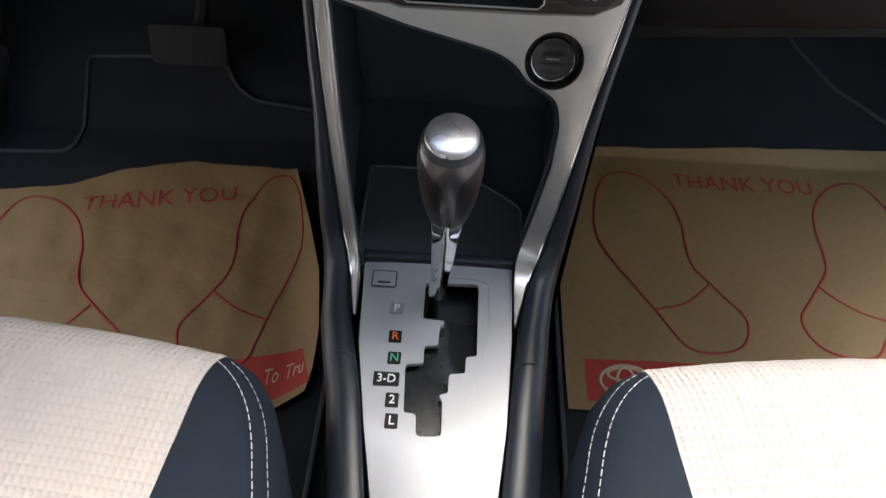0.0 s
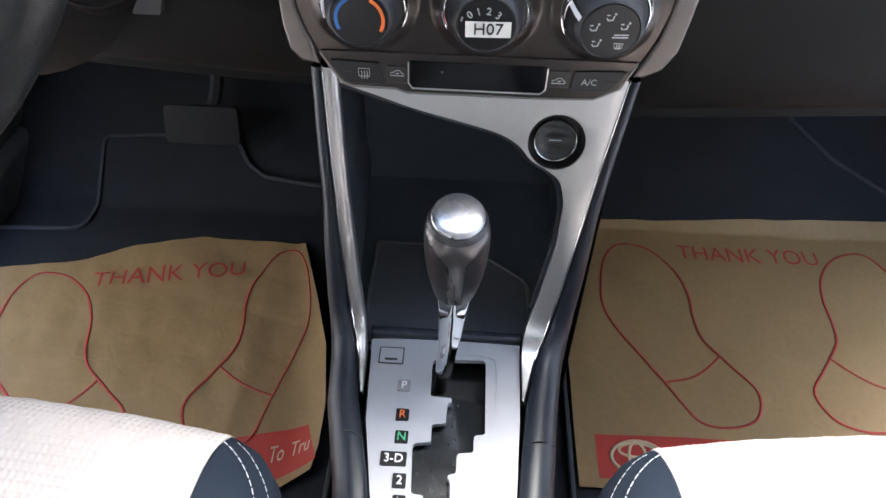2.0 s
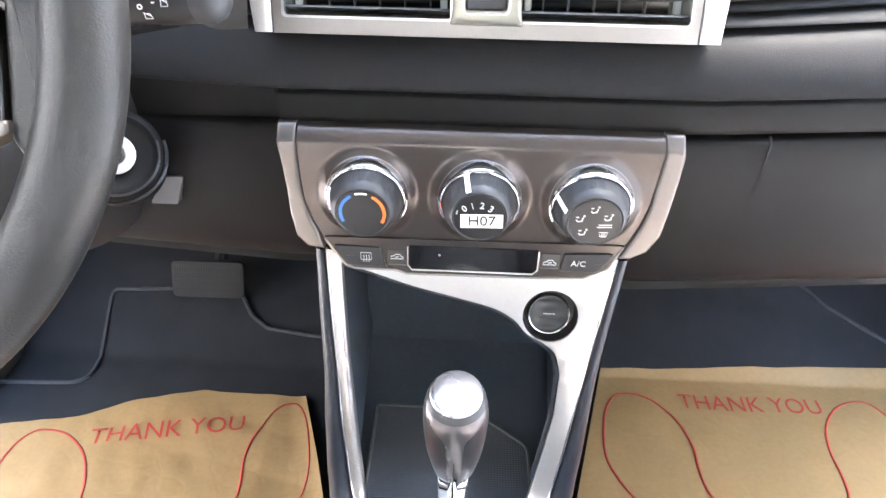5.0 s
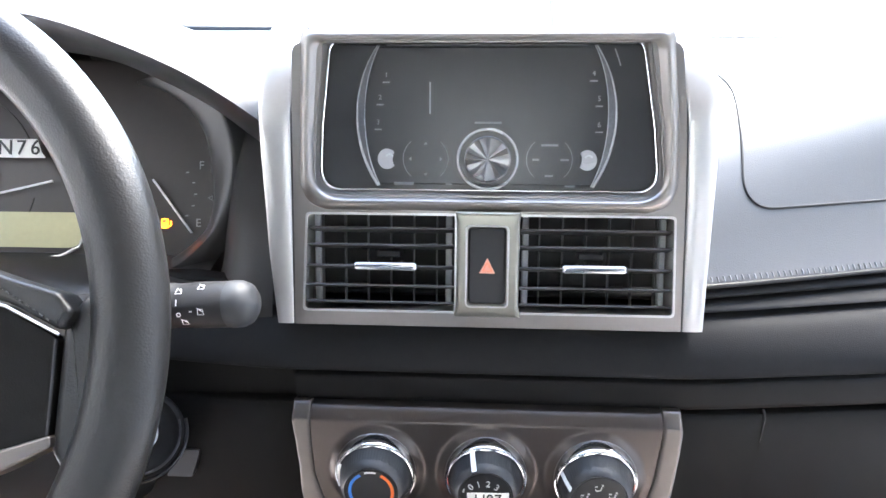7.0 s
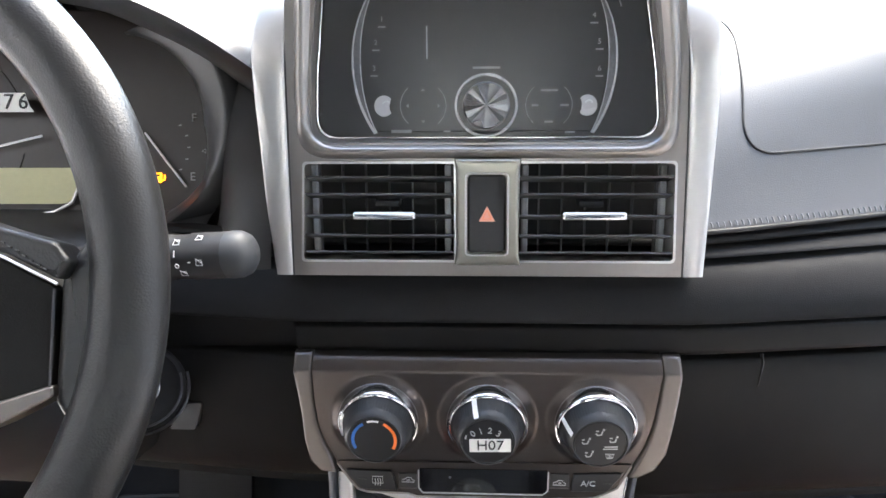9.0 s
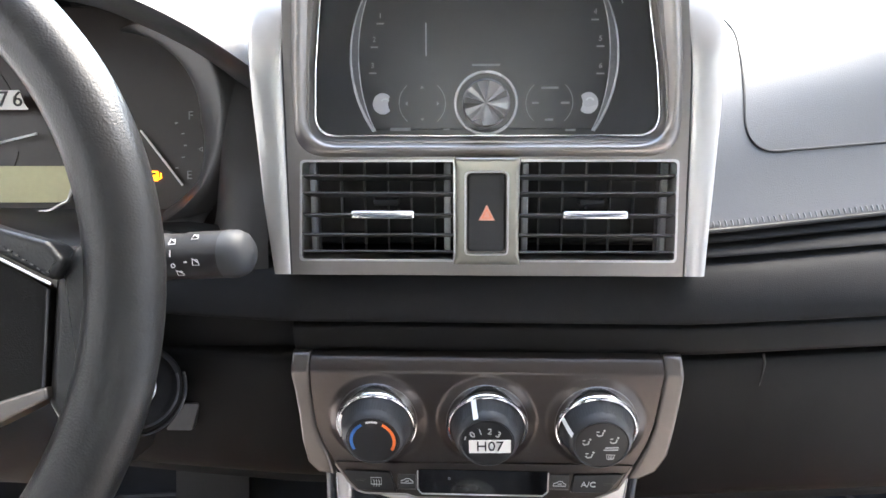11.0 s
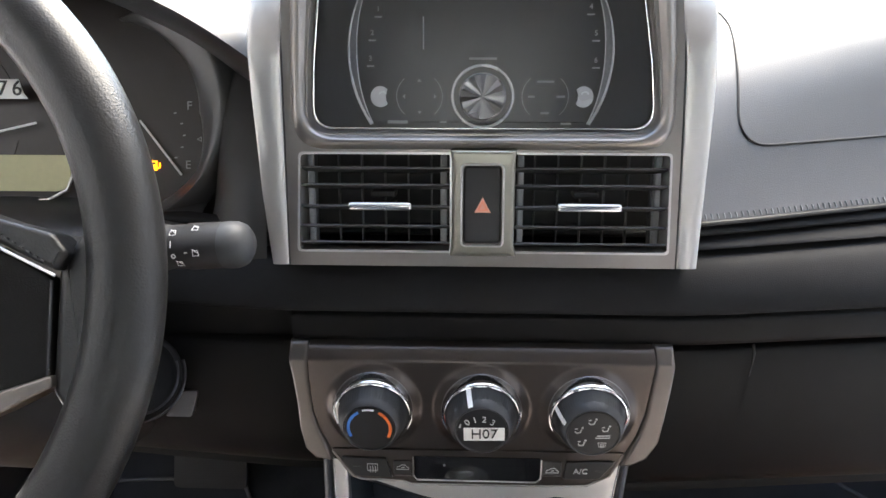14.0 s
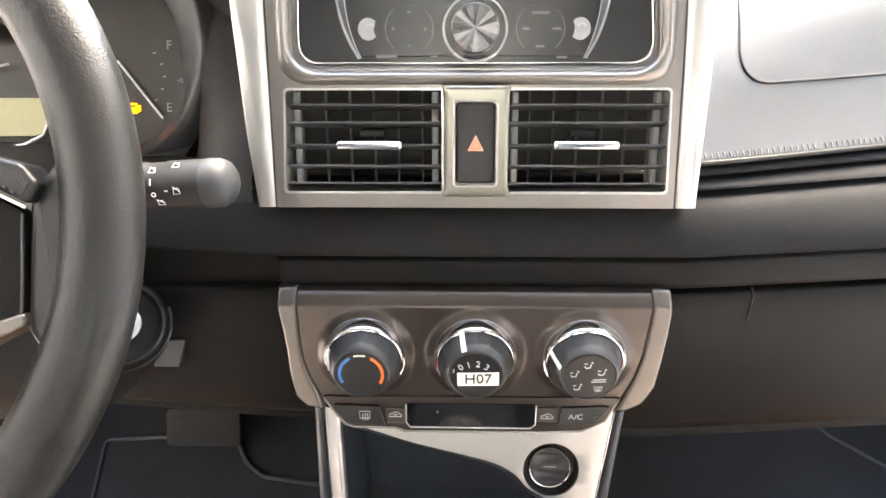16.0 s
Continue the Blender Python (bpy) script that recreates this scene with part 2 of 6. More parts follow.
        nt.links.new(out, relief.inputs["Height"])
        nt.links.new(relief.outputs[0], bsdf.inputs["Normal"])
    return mat


def glow(name, color, strength):
    mat = bpy.data.materials.new(name)
    mat.use_nodes = True
    bsdf = mat.node_tree.nodes["Principled BSDF"]
    bsdf.inputs["Base Color"].default_value = (*color, 1)
    bsdf.inputs["Emission Color"].default_value = (*color, 1)
    bsdf.inputs["Emission Strength"].default_value = strength
    return mat


def clear_glass(name, gloss=0.07, tint=(0.86, 0.9, 0.88)):
    mat = bpy.data.materials.new(name)
    mat.use_nodes = True
    nt = mat.node_tree
    nt.nodes.remove(nt.nodes["Principled BSDF"])
    a, b, mix = nt.nodes.new("ShaderNodeBsdfTransparent"), nt.nodes.new("ShaderNodeBsdfGlossy"), nt.nodes.new("ShaderNodeMixShader")
    a.inputs["Color"].default_value = (*tint, 1)
    b.inputs["Roughness"].default_value = 0.02
    mix.inputs[0].default_value = gloss
    nt.links.new(a.outputs[0], mix.inputs[1])
    nt.links.new(b.outputs[0], mix.inputs[2])
    nt.links.new(mix.outputs[0], nt.nodes["Material Output"].inputs["Surface"])
    return mat


PAD = surface("grained black soft dash", (0.029, 0.030, 0.033), 0.40, bump=0.17, bump_scale=1300, bump_kind="leather", spec=0.9, vary=0.1)
DASH = surface("black hard dash plastic", (0.0135, 0.0139, 0.0149), 0.74, bump=0.2, bump_scale=1500, bump_kind="leather", vary=0.1, spec=0.12)
# near-zero black: the deep shade low in the cabin is put into this tone
SHADEBLACK = surface("matt black plastic, shade in its tone", (0.0050, 0.0047, 0.0047), 0.62, bump=0.2, bump_scale=1500, bump_kind="leather", vary=0.12, spec=0.16)
# fascia copy of the pewter paint, lightened for the brightness it reflects
LITPEWTER = surface("satin pewter paint, lit tone", (0.235, 0.219, 0.207), 0.31, metal=0.85, vary=0.04, scale=60, rough_vary=0.03)
# glovebox black lowered too, shade under the dash painted into it
GLOVE = surface("satin glovebox plastic, shade in its tone", (0.0058, 0.0057, 0.0058), 0.55, bump=0.15, bump_scale=1500, bump_kind="leather", vary=0.12, spec=0.13)
ENDCAP = surface("satin pewter end cap", (0.13, 0.118, 0.111), 0.30, metal=0.85, vary=0.04, rough_vary=0.03)
BLACK = surface("matte black plastic", (0.013, 0.0135, 0.0145), 0.55, bump=0.12, bump_scale=1800, vary=0.12)
RAIL = surface("black console plastic", (0.013, 0.0165, 0.0235), 0.36, bump=0.10, bump_scale=1500, vary=0.12, spec=0.34)
POCKET = surface("blue-black pocket lining", (0.068, 0.084, 0.106), 0.5, vary=0.15, bump=0.2, bump_scale=1400)
RUBBER = surface("ribbed rubber mat", (0.075, 0.084, 0.096), 0.65, bump=0.6, bump_scale=420, bump_kind="dots", vary=0.1)
GLOSS = surface("gloss black panel", (0.007, 0.007, 0.008), 0.1, vary=0.1, rough_vary=0.03, coat=0.3)
DIAL = surface("black dial face", (0.011, 0.011, 0.012), 0.35, vary=0.1)
KNURL = surface("black knob rubber", (0.018, 0.019, 0.021), 0.45, vary=0.1)
SILVER = surface("satin silver plate", (0.34, 0.35, 0.368), 0.38, metal=0.25, vary=0.03, scale=60, rough_vary=0.03, stretch=(1, 6, 1))
# heater copy of the same pewter, darkened for the dim cabin it reflects
SHADEPEWTER = surface("satin pewter paint, shaded tone", (0.080, 0.069, 0.064), 0.31, metal=0.85, vary=0.04, scale=60, rough_vary=0.03)
TRIM = surface("satin silver trim", (0.51, 0.505, 0.492), 0.30, metal=0.85, vary=0.03, scale=47, rough_vary=0.03)
CHROME = surface("bright chrome", (0.85, 0.85, 0.86), 0.13, metal=1.0, vary=0.03, rough_vary=0.03)
KNOBGREY = surface("graphite gear knob", (0.045, 0.045, 0.049), 0.30, metal=0.6, vary=0.05, rough_vary=0.03)
LEATHER = surface("wheel leather", (0.011, 0.0114, 0.0122), 0.38, bump=0.19, bump_scale=1050, bump_kind="leather", vary=0.12, spec=0.42)
NAVY = surface("navy seat cloth", (0.010, 0.017, 0.029), 0.85, bump=0.3, bump_scale=2600, vary=0.1, spec=0.25)
WAFFLE = surface("white waffle cloth", (0.5, 0.468, 0.45), 0.85, bump=0.3, bump_scale=2200, vary=0.04, sheen=0.1)
THREAD = surface("white thread", (0.72, 0.72, 0.72), 0.7, vary=0.08, scale=200)
DARKTHREAD = surface("grey thread", (0.16, 0.165, 0.175), 0.6, vary=0.08, scale=200)
CARPET = surface("black carpet", (0.021, 0.0222, 0.0245), 0.95, bump=1.0, bump_scale=700, vary=0.35, scale=120, spec=0.2)
BINDING = surface("grey carpet binding", (0.05, 0.052, 0.055), 0.9, bump=0.6, bump_scale=900, vary=0.2)
KRAFT = surface("brown kraft paper", (0.30, 0.188, 0.082), 0.62, bump=0.045, bump_scale=5, bump_kind="crease", vary=0.1, scale=22, spec=0.35)
PRINT = surface("red print", (0.40, 0.035, 0.022), 0.65, vary=0.1, scale=60)
BANDRED = surface("red printed band", (0.45, 0.042, 0.024), 0.65, vary=0.08, scale=60)
CREAM = surface("pale print", (0.6, 0.45, 0.28), 0.65, vary=0.08)
WHITE = surface("white print", (0.78, 0.78, 0.78), 0.5, vary=0.04)
STICKER = surface("white paper sticker", (0.8, 0.79, 0.76), 0.6, vary=0.03)
INK = surface("black ink", (0.02, 0.02, 0.02), 0.5)
ORANGE = surface("orange print", (0.8, 0.16, 0.03), 0.5, vary=0.05)
GREEN = surface("green print", (0.02, 0.36, 0.17), 0.5, vary=0.05)
BLUE = surface("blue print", (0.03, 0.16, 0.5), 0.5, vary=0.05)
LCD = surface("olive liquid crystal glass", (0.5, 0.48, 0.27), 0.3, vary=0.06)
SALMON = surface("salmon print", (0.72, 0.33, 0.24), 0.5, vary=0.05)
SLAT = surface("grey-black vent slat", (0.048, 0.048, 0.050), 0.45, vary=0.08)
FIN = surface("grey vent fin", (0.095, 0.095, 0.099), 0.5, vary=0.08)
CHEEK = surface("grained black binnacle cheek", (0.021, 0.0205, 0.0205), 0.55, bump=0.18, bump_scale=1300, bump_kind="leather", vary=0.1, spec=0.35)
SURROUND = surface("satin black gauge surround", (0.042, 0.042, 0.043), 0.30, vary=0.08)
PALEINK = surface("pale grey print", (0.5, 0.5, 0.5), 0.5, vary=0.05)
GAUGEINK = surface("grey gauge print", (0.30, 0.30, 0.30), 0.5, vary=0.06)
GREYBOX = surface("grey label field", (0.22, 0.22, 0.23), 0.4, vary=0.05)
FIELD = surface("black label field", (0.006, 0.0062, 0.0068), 0.55, vary=0.05, spec=0.2)
AMBER = glow("amber fuel lamp", (1.0, 0.22, 0.01), 0.5)
HEAD = surface("light grey headlining", (0.46, 0.44, 0.41), 0.9, vary=0.05, bump=0.3, bump_scale=1500)
GREYTRIM = surface("grey door plastic", (0.12, 0.12, 0.125), 0.6, vary=0.1, bump=0.2, bump_scale=900)
CONCRETE = surface("pale concrete", (0.5, 0.49, 0.47), 0.85, vary=0.15, scale=2, bump=0.3, bump_scale=30)
CREAMWALL = surface("cream plaster", (0.52, 0.495, 0.46), 0.85, vary=0.08, scale=3)
PLASTER = surface("white plaster", (0.78, 0.78, 0.76), 0.85, vary=0.06, scale=3)
POSTGREEN = surface("green painted post", (0.12, 0.34, 0.2), 0.5, vary=0.1)
STEEL = surface("grey painted steel", (0.35, 0.36, 0.37), 0.5, vary=0.1)
BLUEGREY = surface("blue-grey painted metal", (0.2, 0.25, 0.36), 0.45, vary=0.1)
GLASS = clear_glass("window glass")
UNITGLASS = surface("smoked unit glass", (0.014, 0.0145, 0.0155), 0.26, vary=0.02, rough_vary=0.01)
LENSRIM = surface("clear plastic edge", (0.3, 0.305, 0.31), 0.25, vary=0.1, metal=0.3)


# ---------------------------------------------------------------- surroundings
def ground_and_outside():
    tagged(part("ground", prism([(-300, -300), (300, -300), (300, 300), (-300, 300)], 0.2, Matrix.Translation((0, 0, -0.25))), CONCRETE), "pale concrete yard outside the car", "ground", kind="structure")
    # unseen walls added to cut blue sky light and bounce a warmer one
    for x0, x1, y0, y1 in ((-2.7, -2.5, -6.0, 3.0), (2.5, 2.7, -6.0, 3.0), (-2.5, 2.5, -6.0, -5.8)):
        tagged(part("wall_added", block(x0, x1, y0, y1, -0.25, 3.6, 0.01), CREAMWALL if x1 - x0 < 1 else PLASTER), "unseen pale wall added round the car to shape the side light", "wall", kind="structure")
    for x, y, r, h, mat, word in ((0.75, 9.0, 0.05, 3.4, POSTGREEN, "green"), (4.4, 9.0, 0.07, 3.4, STEEL, "grey"), (4.95, 8.5, 0.03, 3.0, STEEL, "thin grey")):
        post = part("post", lathe([(0, -0.25), (r * 1.5, -0.25), (r * 1.5, -0.2), (r, -0.19), (r, h), (0, h)], Matrix.Translation((x, y, 0)), 20), mat)
        tagged(post, word + " painted steel post standing in the yard", "post", "yard posts")
    # plain block put in for a bluish shape that is not identified
    far_block = part("blue_grey_block", block(4.75, 6.2, 7.6, 8.2, -0.25, 0.78, 0.03), BLUEGREY)
    tagged(far_block, "low blue-grey block for an unidentified shape in the yard", "cabinet")


ground_and_outside()


# ---------------------------------------------------------------- car shell
def floor_z(y):
    return lerp_table(y, [(0.9, 0.0), (1.15, 0.17), (1.26, 0.42)]) - 0.014


def car_shell():
    ys = span(-1.7, 0.9, 10) + span(0.92, 1.26, 14)
    rows = [[(x, y, floor_z(y) + 0.0015 * noise.noise((x * 60, y * 60, 0))) for x in span(-0.74, 0.74, 40)] for y in ys]
    bm = sheet(rows)
    low = sheet([[(x, y, floor_z(y) - 0.05) for x in (-0.74, 0.74)] for y in ys], bm=bm)
    tagged(part("floor", low, CARPET), "black carpeted car floor rising to the toe board", "floor", kind="structure")
    tagged(part("wall_front", block(-0.78, 0.78, 1.27, 1.31, 0.3, 0.84, 0.005), BLACK), "black firewall ahead of the footwells", "wall", kind="structure")
    tagged(part("wall_cowl", block(-0.78, 0.78, 0.97, 1.31, 0.77, 0.80, 0.005), BLACK), "black scuttle panel under the windscreen foot", "wall", kind="structure")
    tagged(part("ceiling", block(-0.68, 0.68, -1.55, 0.36, 1.225, 1.26, 0.01), HEAD), "light grey cloth headlining", "ceiling", kind="structure")
    for s, side in ((-1, "left"), (1, "right")):
        # unseen walls; the left runs further forward to shade wheel and knee panel
        wall = part("wall_" + side, block(min(s * 0.74, s * 0.80), max(s * 0.74, s * 0.80), -1.6, 0.22 if s < 0 else -0.13, -0.05, 0.78, 0.01), GREYTRIM)
        tagged(wall, "unseen dark grey side trim behind an open doorway, added to shape light", "wall", kind="structure")
        part("sill", block(min(s * 0.72, s * 0.80), max(s * 0.72, s * 0.80), -0.12, 1.26, -0.05, 0.06, 0.015, 3), GREYTRIM, wall)
        part("kick_panel", block(min(s * 0.74, s * 0.80), max(s * 0.74, s * 0.80), 0.80, 1.27, 0.0, 0.80, 0.01), GREYTRIM, wall)
        part("window_pillar", tube([(s * 0.76, 1.06, 0.80), (s * 0.72, 0.75, 1.02), (s * 0.66, 0.36, 1.24)], 0.035, 10), HEAD, wall)
        part("window_pillar", tube([(s * 0.77, -0.14, 0.78), (s * 0.67, -0.2, 1.24)], 0.05, 10), HEAD, wall)
        part("window_pillar", tube([(s * 0.77, -1.5, 0.78), (s * 0.66, -1.35, 1.24)], 0.07, 10), HEAD, wall)
        part("rear_side_glass", sheet([[(s * 0.775, -0.2, 0.78), (s * 0.775, -1.5, 0.78)], [(s * 0.672, -0.24, 1.235), (s * 0.672, -1.36, 1.235)]]), GLASS, wall).visible_shadow = False
    tagged(part("wall_back", block(-0.78, 0.78, -1.66, -1.6, -0.05, 0.84, 0.01), GREYTRIM), "dark grey tailgate trim", "wall", kind="structure")
    tagged(part("window_2", sheet([[(-0.66, -1.62, 0.84), (0.66, -1.62, 0.84)], [(-0.58, -1.5, 1.24), (0.58, -1.5, 1.24)]]), GLASS), "clear rear window glass", "window", kind="structure").visible_shadow = False
    rows = [[(x, 1.10 - 0.22 * x * x - t * (0.74 - 0.12 * x * x), 0.842 + 0.395 * t + 0.03 * math.sin(math.pi * t)) for x in span(-0.74 + 0.07 * t, 0.74 - 0.07 * t, 20)] for t in span(0, 1, 10)]
    pane = tagged(part("window_1", sheet(rows), GLASS), "clear raked windscreen glass", "window", kind="structure")
    pane.visible_shadow = False
    rows = [[(x, 1.098 - 0.22 * x * x + d, 0.8465 - 0.009 * x + h) for x in span(-0.74, 0.74, 30)] for d, h in ((-0.012, -0.012), (-0.008, 0.001), (-0.004, 0.0035), (0.0, 0.0042), (0.03, 0.003), (0.03, -0.03))]
    tagged(part("trim", sheet(rows), BLACK), "black band along the foot of the windscreen", "trim", kind="structure")


car_shell()


def rear_bench():
    # unseen bench, made white so the silver trims reflect something bright
    seat = thing("rear_seat", (0, -0.9, 0), "unseen rear bench, white waffle cloth to brighten reflections, navy bolsters", "seat")
    part("base", block(-0.66, 0.66, -1.2, -0.70, 0.02, 0.24, 0.03, 3), NAVY, seat)
    part("cushion", block(-0.60, 0.60, -1.15, -0.66, 0.22, 0.39, 0.06, 4), WAFFLE, seat)
    part("backrest", block(-0.64, 0.64, -1.32, -1.18, 0.3, 0.86, 0.06, 4), NAVY, seat)
    for x in (-0.36, 0.36):
        part("backrest_centre", block(x - 0.22, x + 0.22, -1.21, -1.15, 0.36, 0.84, 0.03, 4), WAFFLE, seat)


rear_bench()


# ---------------------------------------------------------------- dashboard
def recede(x, k):
    d = max(abs(x) - 0.12, 0)
    return k * (math.sqrt(d * d + 0.02 ** 2) - 0.02)


# (y, z, how fast the row falls back towards the doors)
PAD_ROWS = [(1.092, 0.8455, -0.25), (1.03, 0.836, -0.22), (0.95, 0.829, -0.15), (0.88, 0.827, -0.1), (0.78, 0.824, 0.0), (0.68, 0.812, 0.12), (0.62, 0.796, 0.2), (0.575, 0.77, 0.28), (0.543, 0.738, 0.32), (0.518, 0.706, 0.33),
            (0.5045, 0.690, 0.33), (0.4995, 0.6845, 0.33), (0.4985, 0.6818, 0.33), (0.5025, 0.6802, 0.33), (0.509, 0.6798, 0.33)]
BAND_ROWS = [(0.509, 0.6796, 0.33), (0.5005, 0.6790, 0.32), (0.4984, 0.6775, 0.31), (0.4982, 0.6758, 0.30), (0.5010, 0.6741, 0.29), (0.5100, 0.6730, 0.28), (0.5100, 0.6722, 0.28), (0.4985, 0.6714, 0.27), (0.4938, 0.6702, 0.26), (0.4925, 0.6688, 0.25),
             (0.4935, 0.6676, 0.24), (0.5030, 0.6664, 0.23), (0.5035, 0.6648, 0.22), (0.4925, 0.6632, 0.21), (0.4850, 0.6600, 0.20), (0.4785, 0.652, 0.18), (0.4745, 0.643, 0.16), (0.4735, 0.6350, 0.15), (0.4748, 0.6312, 0.14), (0.4785, 0.6296, 0.13)]
LIP_ROWS = [(0.4790, 0.6290, 0.13), (0.4760, 0.6282, 0.13), (0.4745, 0.6260, 0.13), (0.4745, 0.617, 0.13), (0.4765, 0.609, 0.13), (0.488, 0.6045, 0.13)]
LOWER_ROWS = [(0.492, 0.6045, 0.13), (0.4835, 0.6035, 0.13), (0.479, 0.599, 0.13), (0.4785, 0.58, 0.13), (0.484, 0.54, 0.12), (0.497, 0.495, 0.1), (0.508, 0.475, 0.1), (0.53, 0.466, 0.1), (0.75, 0.47, 0.0), (0.95, 0.50, 0.0)]
KNEE_ROWS = [(0.492, 0.6045, 0.13), (0.4835, 0.6035, 0.13), (0.479, 0.599, 0.13), (0.4785, 0.58, 0.13), (0.484, 0.545, 0.12), (0.496, 0.505, 0.1), (0.508, 0.488, 0.1), (0.53, 0.480, 0.1), (0.75, 0.478, 0.0), (0.95, 0.50, 0.0)]


def dash_rows(rows, xs, steps=3, shift=0.0):
    smooth = spline([Vector(r) for r in rows], steps)
    return [[(x, y + recede(x, k) + shift, z) for x in xs] for y, z, k in smooth]


def dashboard():
    dash = thing("dashboard", (0, 0.6, 0.45), "black grained dashboard with stitched soft upper pad", "dashboard")
    right = span(-0.168, 0.15, 60) + span(0.158, 0.73, 55)
    part("upper_pad", sheet([[(x, y + 0.09 * min(max((0.122 - abs(x)) / 0.008, 0), 1) * min(max((0.80 - z) / 0.02, 0), 1), z) for x, y, z in row] for row in dash_rows(PAD_ROWS, right)]), PAD, dash, "soft grained black pad with a sewn edge")
    left = span(-0.73, -0.168, 30)
    part("dash_top", sheet(dash_rows([(1.092, 0.8455, -0.25), (1.03, 0.836, -0.22), (0.95, 0.829, -0.15), (0.88, 0.827, -0.1), (0.78, 0.824, 0.0), (0.68, 0.812, 0.12), (0.62, 0.796, 0.2), (0.60, 0.70, 0.2), (0.60, 0.62, 0.2)], left)), PAD, dash)
    part("middle_band", sheet(dash_rows(BAND_ROWS, span(-0.73, 0.73, 90))), DASH, dash)
    # lip and panels below use the shade-darkened blacks
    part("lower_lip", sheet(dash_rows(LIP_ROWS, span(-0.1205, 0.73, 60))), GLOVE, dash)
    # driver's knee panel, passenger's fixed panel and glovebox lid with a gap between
    part("knee_panel", sheet(dash_rows(KNEE_ROWS, span(-0.73, -0.10, 40))), SHADEBLACK, dash)
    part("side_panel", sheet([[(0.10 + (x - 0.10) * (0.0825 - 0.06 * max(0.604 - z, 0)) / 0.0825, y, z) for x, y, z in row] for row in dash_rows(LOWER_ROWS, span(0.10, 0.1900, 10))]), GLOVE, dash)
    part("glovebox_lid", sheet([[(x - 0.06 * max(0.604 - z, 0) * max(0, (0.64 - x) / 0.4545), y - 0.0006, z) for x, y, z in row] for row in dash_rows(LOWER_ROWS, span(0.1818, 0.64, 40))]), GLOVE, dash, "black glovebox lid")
    part("lid_gap", tube([(0.1815, 0.4885, 0.6042), (0.1818, 0.4848, 0.6000), (0.1812, 0.4838, 0.594), (0.1802, 0.4838, 0.583)], lambda t: 0.0011 - 0.0009 * t, 6), INK, dash)
    # raised airbag field with its tear line
    outline = []
    for u, v in rounded([(0.180, 0.030, 0.0), (0.187, 0.075, 0.06), (0.1735, 0.1700, 0.022), (0.36, 0.1690, 0.02), (0.73, 0.160, 0.0), (0.73, -0.01, 0), (0.3, -0.01, 0)], 10):
        outline.append((u, v))
    smooth = spline([Vector(r) for r in PAD_ROWS[4:11]], 10)

    def pad_point(u, v, lift):
        i = min(max(v / 0.23, 0), 0.999) * (len(smooth) - 1)
        a, b = smooth[int(i)], smooth[min(int(i) + 1, len(smooth) - 1)]
        y, z, k = a.lerp(b, i - int(i))
        n = Vector((0, -(b - a)[1] * 0 - 1, 0.75)).normalized()
        return Vector((u, y + recede(u, k), z)) + n * lift

    seam = []
    for (u0, v0), (u1, v1) in zip(outline[:-3], outline[1:-2]):
        n = max(1, int(math.hypot(u1 - u0, v1 - v0) / 0.004))
        for k in range(n):
            u, v = u0 + (u1 - u0) * k / n, v0 + (v1 - v0) * k / n
            if v > 0.002:
                seam.append(pad_point(u, v, 0.0006))
    part("airbag_seam", tube(seam, 0.0008, 6), BLACK, dash, "tear line of the airbag field")
    # row of stitches along the pad's edge, gathered in small puckers
    bm = bmesh.new()
    y0, z0, k0 = 0.5020, 0.6892, 0.33
    x = 0.135
    while x < 0.6:
        y = y0 + recede(x, k0)
        tube([(x + 0.0004, y - 0.0014, z0 - 0.0004), (x + 0.0009, y - 0.0022, z0 - 0.0016), (x + 0.0012, y - 0.0032, z0 - 0.0034)], 0.00065, 5, bm=bm)
        x += 0.0043
    part("stitching", bm, DARKTHREAD, dash, "dark grey cross stitches", sharp=80)
    part("top_seam", tube([pad_point(x, 0.0383, 0.0) for x in span(0.235, 0.72, 30)], 0.0006, 6), BLACK, dash)
    part("top_seam", tube([(x, 1.022 - recede(x, 0.21), 0.8358) for x in span(0.03, 0.72, 40)], 0.0009, 6), BLACK, dash)
    part("piping", tube([(x, 0.4992 + recede(x, 0.33) - 0.001, 0.6832) for x in span(0.133, 0.7, 40)], 0.0017, 8), CHEEK, dash)


dashboard()

# ---------------------------------------------------------------- centre fascia: bezel frame (x, up the face, out of it)
BEZ = axes((0, 0.465, 0.667), (1, 0, 0), (0, 0.153, 0.988))


def bez(dz=0.0):
    return BEZ @ Matrix.Translation((0, 0, dz))


